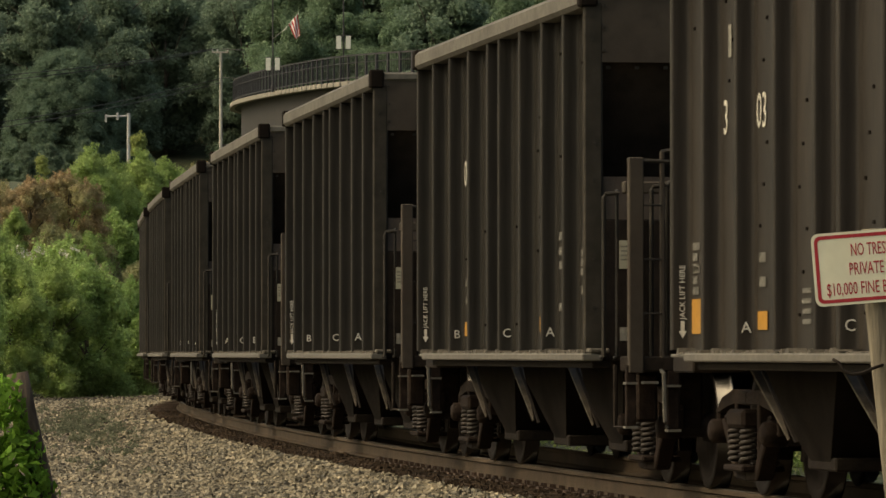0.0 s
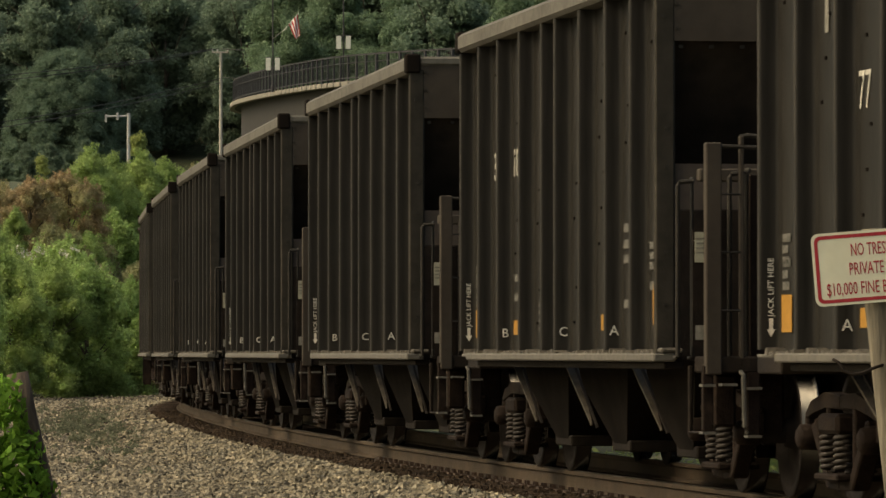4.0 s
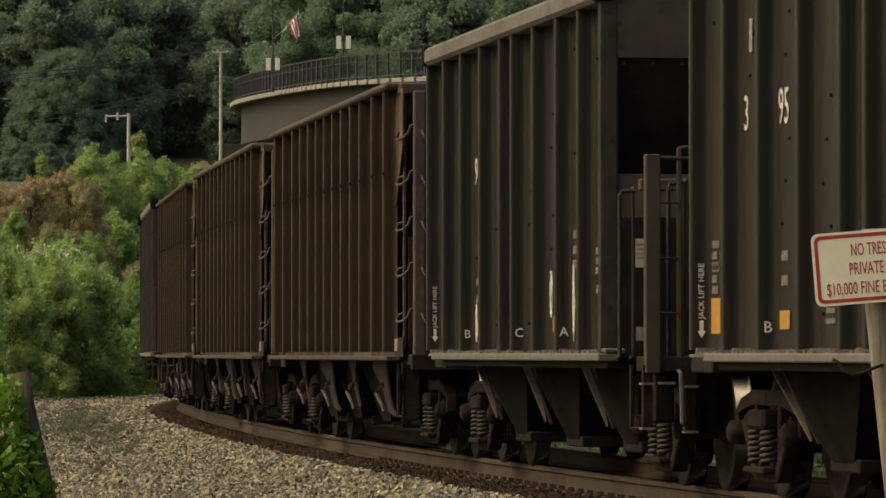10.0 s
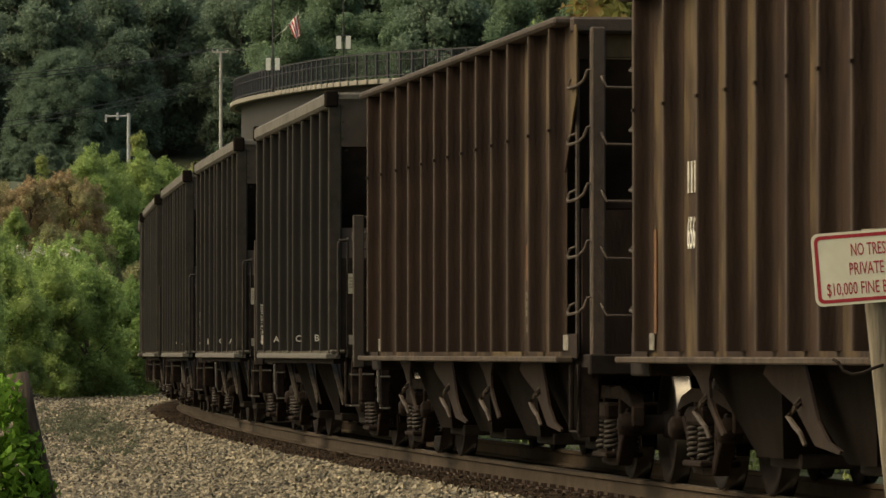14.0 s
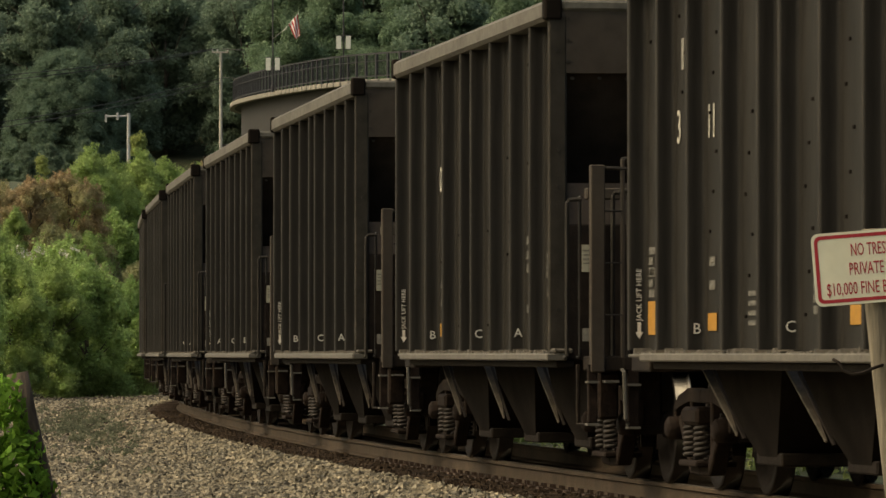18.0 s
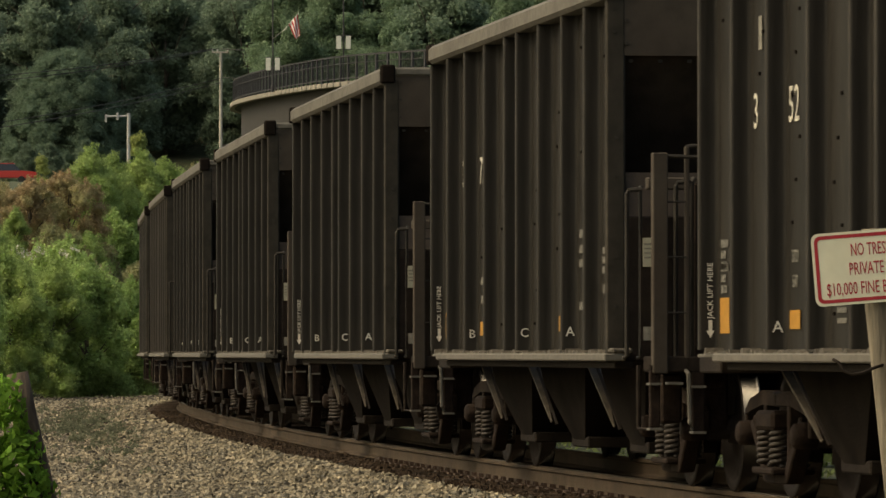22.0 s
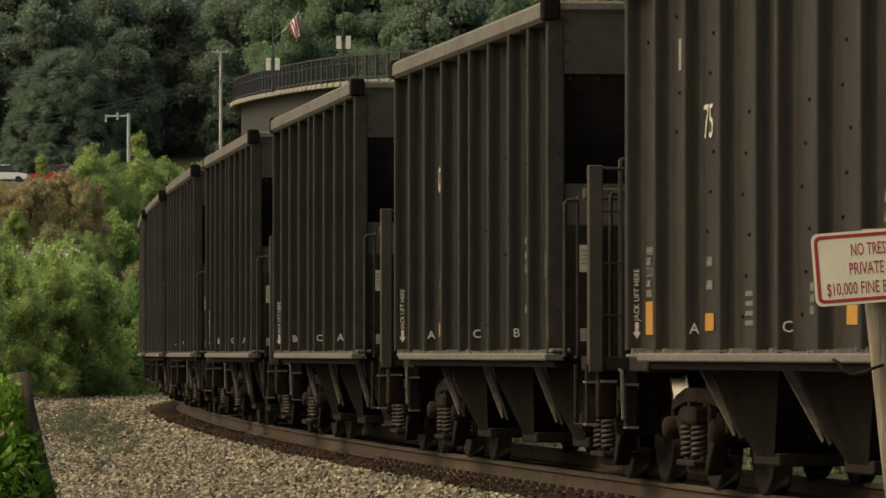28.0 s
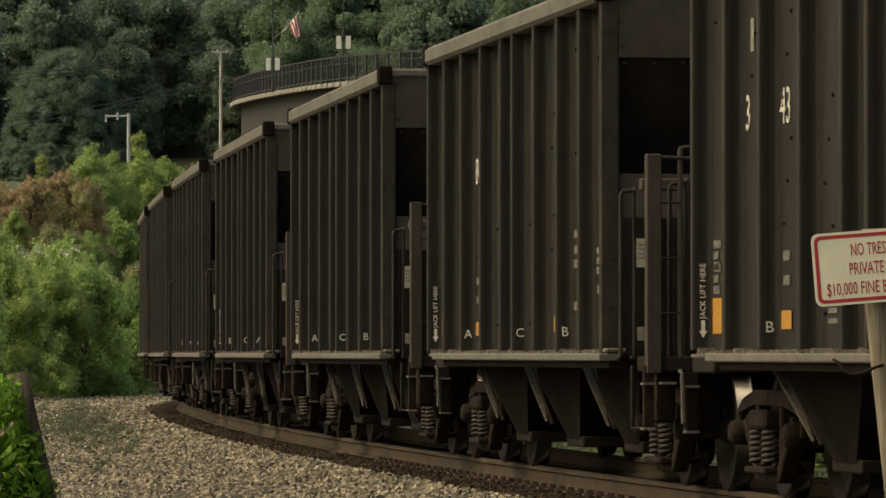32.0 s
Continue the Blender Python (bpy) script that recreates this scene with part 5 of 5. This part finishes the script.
lamp_a = lamp_post(-7.62, 260.5, 12.7, 0.98, 7.0)
lamp_b = lamp_post(-4.30, 251.5, 12.55, 1.62, 7.0)
staff = tagged(new("flag"), "striped flag hanging from a slanted staff", "flag")
staff.location = (-7.1, 259.8, 15.15)
part("staff", tube(bmesh.new(), [(-0.5, 0.5, -0.05), (0.0, 0.0, 0.28), (0.66, 0.0, 1.05)], 0.018, 6), M_GALV, staff)
for i in range(7):
    bm = bmesh.new()
    vs = []
    for j in range(7):
        t = j / 6
        for e in (0, 1):
            f = (i + e) / 7
            xx = 0.62 - 0.42 * (1 - f) * (1 - t * 0.55) + 0.10 * t
            zz = 1.0 - 0.45 * (1 - f) * (1 - 0.6 * t) - 0.95 * t
            vs.append(bm.verts.new((xx, -0.03 + 0.06 * math.sin(6 * f + 5 * t), zz)))
    for j in range(6):
        bm.faces.new((vs[2 * j], vs[2 * j + 1], vs[2 * j + 3], vs[2 * j + 2]))
    part("stripe", bm, M_FLAGRED if i % 2 == 0 else M_FLAGWHITE, staff)

# ---- utility pole, its wires, and the signal mast ----
pole = tagged(new("utility_pole"), "pale wooden utility pole with a crossarm and insulators", "utility pole")
PX, PY = -21.0, 550
pole.location = (PX, PY, 17.4)
part("shaft", lathe(bmesh.new(), [(0.17, -6), (0.16, 4), (0.13, 12.1)], 10, "z"), M_POLE, pole)
part("crossarm", B(-0.84, 0.72, -0.07, 0.07, 12.0, 12.16, bevel=0.01), M_POLE, pole)
brace = bmesh.new()
tube(brace, [(-0.45, -0.06, 12.02), (0, -0.08, 11.3)], 0.02, 6)
part("brace", brace, M_GALV, pole)
for x in (-0.78, -0.3, 0.66):
    part("insulator", lathe(bmesh.new(), [(0.05, 12.15), (0.075, 12.2), (0.05, 12.3), (0.07, 12.36), (0.02, 12.42)], 8, "z"), M_GALV, pole, m=pose(x, 0, 0))
for i, (xo, zo, drop) in enumerate(((-0.78, 12.4, 4.4), (-0.3, 12.4, 5.0), (0.0, 9.6, 6.3), (0.0, 9.2, 6.4))):
    w = tagged(new("power_line", mesh("power_line", tube(bmesh.new(), [(PX + xo - 26 * t, PY - 30 * t, 17.4 + zo - drop * t - 1.0 * 4 * t * (1 - t) * 0.5) for t in np.linspace(0, 1, 13)], 0.036, 5), M_DARKMETAL)), "thin dark cable slung from the utility pole", "cable", "overhead cables")
for zo in (12.4, 9.7):
    tagged(new("power_line", mesh("power_line", tube(bmesh.new(), [(PX + 40 * t, PY - 20 * t, 17.4 + zo - 2 * t - 1.6 * t * (1 - t)) for t in np.linspace(0, 1, 13)], 0.036, 5), M_DARKMETAL)), "thin dark cable slung from the utility pole", "cable", "overhead cables")
mast = tagged(new("signal_mast"), "grey steel mast with an arm carrying two signal heads", "signal mast")
mast.location = (-29.7, 550, 17.3)
part("post", lathe(bmesh.new(), [(0.19, -1), (0.16, 6.4)], 10, "z"), M_GALV, mast)
part("arm", tube(bmesh.new(), [(0.0, 0, 6.15), (-2.25, 0, 6.10)], 0.09, 7), M_GALV, mast)
for x in (-1.05, -2.15):
    part("signal_head", B(x - 0.1, x + 0.1, -0.14, 0.14, 5.55 if x < -2 else 5.75, 6.3 if x < -2 else 6.45, bevel=0.03), M_GALV, mast, "pale back of a signal head")

# ---- the road on the shelf and the vehicles on it ----
rv = [(x, y, max(height(x, 546), height(x, 556)) + 0.02) for x in range(-110, 60, 5) for y in (544, 557)]
rm = bpy.data.meshes.new("road")
rm.from_pydata(rv, [], [(i, i + 2, i + 3, i + 1) for i in range(0, len(rv) - 2, 2)])
rm.materials.append(M_ROAD)
tagged(new("road", rm), "grey asphalt road on the shelf below the hill", "road", kind="structure")


def vehicle(name, label, category, paint, body, cabin, length, group=""):
    v = tagged(new(name), label, category, group)
    bm = prism(bmesh.new(), body, "y", -0.88, 0.88)
    bmesh.ops.bevel(bm, geom=list(bm.edges), offset=0.06, segments=2, affect="EDGES")
    part("body", bm, paint, v)
    cb = bmesh.new()
    lo = [(cabin[0][0], -0.82), (cabin[1][0], -0.82), (cabin[1][0], 0.82), (cabin[0][0], 0.82)]
    hi = [(cabin[2][0], -0.68), (cabin[3][0], -0.68), (cabin[3][0], 0.68), (cabin[2][0], 0.68)]
    a = [cb.verts.new((*p, cabin[0][1])) for p in lo]
    b = [cb.verts.new((*p, cabin[2][1])) for p in hi]
    cb.faces.new(a)
    cb.faces.new(b)
    for i in range(4):
        cb.faces.new((a[i], a[(i + 1) % 4], b[(i + 1) % 4], b[i]))
    part("window_glass", cb, M_GLASSDARK, v, "dark window glass")
    part("roof", B(cabin[2][0] - 0.03, cabin[3][0] + 0.03, -0.71, 0.71, cabin[2][1], cabin[2][1] + 0.07, bevel=0.03), paint, v)
    for x in (length * 0.31, -length * 0.31):
        for y in (-0.8, 0.8):
            part("wheel", lathe(bmesh.new(), [(0.2, y - 0.1), (0.34, y - 0.1), (0.34, y + 0.1), (0.2, y + 0.1)], 14), M_TYRE, v, m=pose(x, 0, 0.34))
    return v


M_REDPAINT = mat("red_truck_paint", (0.42, 0.035, 0.03), 0.35, vary=0.05, bump=0)
SEDAN = ([(-2.25, 0.3), (2.25, 0.3), (2.28, 0.62), (1.5, 0.86), (-1.6, 0.92), (-2.25, 0.85)], [(-1.6, 0.9), (1.0, 0.88), (-0.95, 1.4), (0.3, 1.42)])
WAGON = ([(-2.3, 0.35), (2.3, 0.35), (2.32, 0.85), (1.3, 1.02), (-2.25, 1.05), (-2.3, 0.9)], [(-2.2, 1.03), (1.2, 1.0), (-2.0, 1.68), (0.5, 1.7)])
PICKUP = ([(-2.8, 0.5), (2.8, 0.5), (2.82, 1.05), (1.55, 1.18), (-0.9, 1.18), (-2.8, 1.15)], [(-0.95, 1.16), (1.35, 1.14), (-0.8, 1.82), (0.65, 1.84)])
ROAD_TRAFFIC = []          # seconds, place then, speed and lane
for kind, label, paint, shape, t0, px0, speed, lane in (("sedan", "white sedan driving along the road", M_CARWHITE, SEDAN, 7.0, -40.3, -12.7, 553), ("pickup_truck", "red pickup truck driving along the road", M_REDPAINT, PICKUP, 22.0, -41.0, 9.2, 548),
                                                      ("sedan", "white sedan driving along the road", M_CARWHITE, SEDAN, 25.4, -39.4, -13.2, 553), ("wagon", "white wagon driving along the road", M_CARWHITE, WAGON, 28.0, -41.3, 10.9, 548), ("pickup_truck", "red pickup truck with a white bed cap on the road", M_REDPAINT, PICKUP, 28.0, -36.4, -12.9, 553)):
    ROAD_TRAFFIC.append((vehicle(kind, label, "car" if kind != "pickup_truck" else "pickup truck", paint, *shape, 4.5, "vehicles on the road"), t0, px0, speed, lane))

part("bed_cap", B(-2.7, -0.98, -0.8, 0.8, 1.16, 1.72, bevel=0.06), M_CARWHITE, ROAD_TRAFFIC[-1][0], "white bed cap")

# ---- the sign ----
sign = tagged(new("warning_sign"), "white and red no trespassing sign on a leaning wooden post", "sign")
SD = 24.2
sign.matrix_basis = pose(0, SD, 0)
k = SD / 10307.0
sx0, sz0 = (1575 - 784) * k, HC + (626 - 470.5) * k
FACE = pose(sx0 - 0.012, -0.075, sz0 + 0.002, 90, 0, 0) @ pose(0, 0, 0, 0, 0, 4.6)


def rounded(w, h, r, n=5):
    pts = []
    for cx, cy, a0 in ((w / 2 - r, h / 2 - r, 0), (-w / 2 + r, h / 2 - r, 90), (-w / 2 + r, -h / 2 + r, 180), (w / 2 - r, -h / 2 + r, 270)):
        for i in range(n + 1):
            a = radians(a0 + 90 * i / n)
            pts.append((cx + r * math.cos(a), cy + r * math.sin(a)))
    return pts


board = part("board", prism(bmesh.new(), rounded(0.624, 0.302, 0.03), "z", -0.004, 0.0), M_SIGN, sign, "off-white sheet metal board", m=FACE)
ring_bm = bmesh.new()
ro, ri = rounded(0.602, 0.280, 0.026), rounded(0.573, 0.251, 0.016)
vo, vi = [ring_bm.verts.new((*p, 0.0012)) for p in ro], [ring_bm.verts.new((*p, 0.0012)) for p in ri]
for i in range(len(ro)):
    j = (i + 1) % len(ro)
    ring_bm.faces.new((vo[i], vo[j], vi[j], vi[i]))
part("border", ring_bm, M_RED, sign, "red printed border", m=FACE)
for text, shown, x, y, wide in (("NO TRESPASSING", "NO TRES", -0.150, 0.072, 0.143), ("PRIVATE PROPERTY", "PRIVATE", -0.162, -0.007, 0.143), ("$10,000 FINE B", "$10,000 FINE B", -0.262, -0.087, 0.252)):
    probe = lettering("lettering", shown, 0.074, M_RED, 0.0006)
    xs = [v.co.x for v in probe.vertices]
    f = wide / (max(xs) - min(xs))
    me = lettering("lettering", text, 0.074, M_RED, 0.0006)
    left = min(v.co.x for v in me.vertices)
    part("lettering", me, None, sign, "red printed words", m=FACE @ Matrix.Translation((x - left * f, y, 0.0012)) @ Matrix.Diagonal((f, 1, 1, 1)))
pb = bmesh.new()
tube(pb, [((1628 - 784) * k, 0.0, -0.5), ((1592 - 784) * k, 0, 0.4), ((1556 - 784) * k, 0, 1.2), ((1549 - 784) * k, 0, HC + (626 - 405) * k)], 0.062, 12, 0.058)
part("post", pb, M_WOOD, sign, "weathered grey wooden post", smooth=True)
hook = bmesh.new()
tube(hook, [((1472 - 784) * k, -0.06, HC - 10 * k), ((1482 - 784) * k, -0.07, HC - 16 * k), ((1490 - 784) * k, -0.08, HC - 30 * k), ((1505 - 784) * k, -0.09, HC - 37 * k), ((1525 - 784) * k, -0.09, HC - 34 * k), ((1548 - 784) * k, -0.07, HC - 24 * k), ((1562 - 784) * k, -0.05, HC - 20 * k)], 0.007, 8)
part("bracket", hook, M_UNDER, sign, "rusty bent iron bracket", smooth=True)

# ---- old fence post smothered in ivy ----
fence_post = tagged(new("fence_post"), "broken leaning fence post of dark wood", "fence post")
fence_post.location = (-1.742, 24.0, 0)
fb = bmesh.new()
tube(fb, [(0.30, 0, -0.5), (0.15, 0, 0.2), (0.04, 0, 0.66), (0.015, 0, 0.78), (-0.012, 0, 0.925)], 0.056, 10, 0.046)
part("post", fb, M_DARKWOOD, fence_post, smooth=True)
part("rail_stub", tube(bmesh.new(), [(-0.7, 0.05, 0.86), (-0.03, 0.02, 0.83)], 0.04, 8, 0.03), M_DARKWOOD, fence_post)
rng = np.random.default_rng(77)
ivy_blobs = []
for t in np.linspace(0, 1, 16):
    ivy_blobs.append((-1.80 + 0.17 * t ** 0.75 + rng.normal() * 0.01, 23.9 + rng.normal() * 0.02, 0.83 - 0.85 * t, 0.045 + 0.095 * t ** 0.7))
    ivy_blobs.append((-1.90 + rng.normal() * 0.03, 23.92 + rng.normal() * 0.03, 0.84 - 0.85 * t, 0.09 + 0.05 * t))
ivy = tagged(new("ivy", leaf_cloud("ivy", rng, ivy_blobs, 4600, 0.024, L_IVY, 0.2)), "bright green ivy climbing over the fence post", "ivy", kind="stuff")


# ---- loose stones on the gravel ----
def stones(name, rng, n, place_fn, size, material, label):
    cube = np.array([(x, y, z) for z in (-1, 1) for y in (-1, 1) for x in (-1, 1)], float)
    faces = np.array(((0, 2, 3, 1), (4, 5, 7, 6), (0, 1, 5, 4), (2, 6, 7, 3), (0, 4, 6, 2), (1, 3, 7, 5)))
    c = place_fn(n)
    sc = size * rng.uniform(0.5, 1.35, (n, 1, 1)) * rng.uniform(0.6, 1.2, (n, 1, 3))
    v = cube[None] * (0.75 + 0.5 * rng.uniform(size=(n, 8, 3))) * sc
    q = rng.normal(size=(n, 3, 3))
    q, _ = np.linalg.qr(q)
    v = np.einsum("nij,nkj->nki", q, v) + c[:, None, :]
    me = bpy.data.meshes.new(name)
    me.from_pydata(v.reshape(-1, 3).tolist(), [], (faces[None] + 8 * np.arange(n)[:, None, None]).reshape(-1, 4).tolist())
    me.materials.append(material)
    return tagged(new(name, me), label, "gravel", kind="stuff")


srng = np.random.default_rng(3)


def scatter(lat0, lat1, s0, s1, zfn, power=1.0):
    def fn(n):
        s = s0 + (s1 - s0) * srng.uniform(size=n) ** power
        lat = lat0 + (lat1 - lat0) * srng.uniform(size=n)
        th = np.interp(s, _s, _th)
        x = np.interp(s, _s, _x) + lat * np.cos(th)
        y = np.interp(s, _s, _y) - lat * np.sin(th)
        return np.stack([x, y, zfn(lat) + srng.uniform(-0.02, 0.02, n)], 1)
    return fn


def bank_z(lat):
    return np.interp(lat, [0, 1.3, 1.55, 2.3, 3.1, 6], [-0.2, -0.2, -0.215, -0.33, -0.36, -0.38])


stones("gravel", srng, 90000, scatter(1.45, 6.5, 16, -34, bank_z, 1.3), 0.0185, M_STONE, "crushed pale limestone beside the track")
stones("gravel", srng, 30000, scatter(1.46, 8.5, -30, -140, bank_z, 1.1), 0.03, M_STONE, "crushed pale limestone beside the track")
stones("ballast", srng, 13000, scatter(0.85, 1.48, 22, -60, bank_z), 0.016, M_RUSTBALLAST, "rust-stained ballast stones beside the rail")


patch = []
for _ in range(420):
    py = 108 + srng.normal() * 15
    patch.append((-0.0575 * py + srng.normal() * 0.75, py, -0.35 + 0.05 * srng.uniform(), 0.05 + 0.07 * srng.uniform()))
tagged(new("gravel_weeds", leaf_cloud("gravel_weeds", srng, patch, 30000, 0.022, L_WEED, 0.3)), "thin grey-green weeds growing through the gravel", "weeds", kind="stuff")


# ---- what moves ----
def roll(s):
    return math.degrees(s / W_R)


def motions():
    for car, u, half in TRAIN:
        walk(car, [(float(t), stand(u + travelled(t), half)) for t in range(0, 33)])
        # the wheels turn while the car passes near
        near = [f / 30 for f in range(0, 961) if -18 < u + travelled(f / 30) < 34]
        if not near:
            continue
        times = sorted({0.0, 32.0, *near})
        for t in (c for c in car.children if c.name.startswith("truck")):
            for w in (c for c in t.children if c.name.startswith("wheelset")):
                x = w.matrix_basis.translation.x
                rows = []
                for q in times:
                    g = travelled(min(max(q, near[0]), near[-1])) - travelled(near[0])
                    rows.append((q, pose(x, 0, W_R, 0, roll(g) % 360, 0)))
                walk(w, rows)
    for v, t0, x0, speed, lane in ROAD_TRAFFIC:
        zz = height(x0, 550) + 0.03
        rows = []
        for t in range(0, 33):
            x = max(-112.0, min(52.0, x0 + speed * (t - t0)))
            rows.append((float(t), pose(x, lane, zz, 0, 0, 0 if speed > 0 else 180)))
        walk(v, rows)


motions()
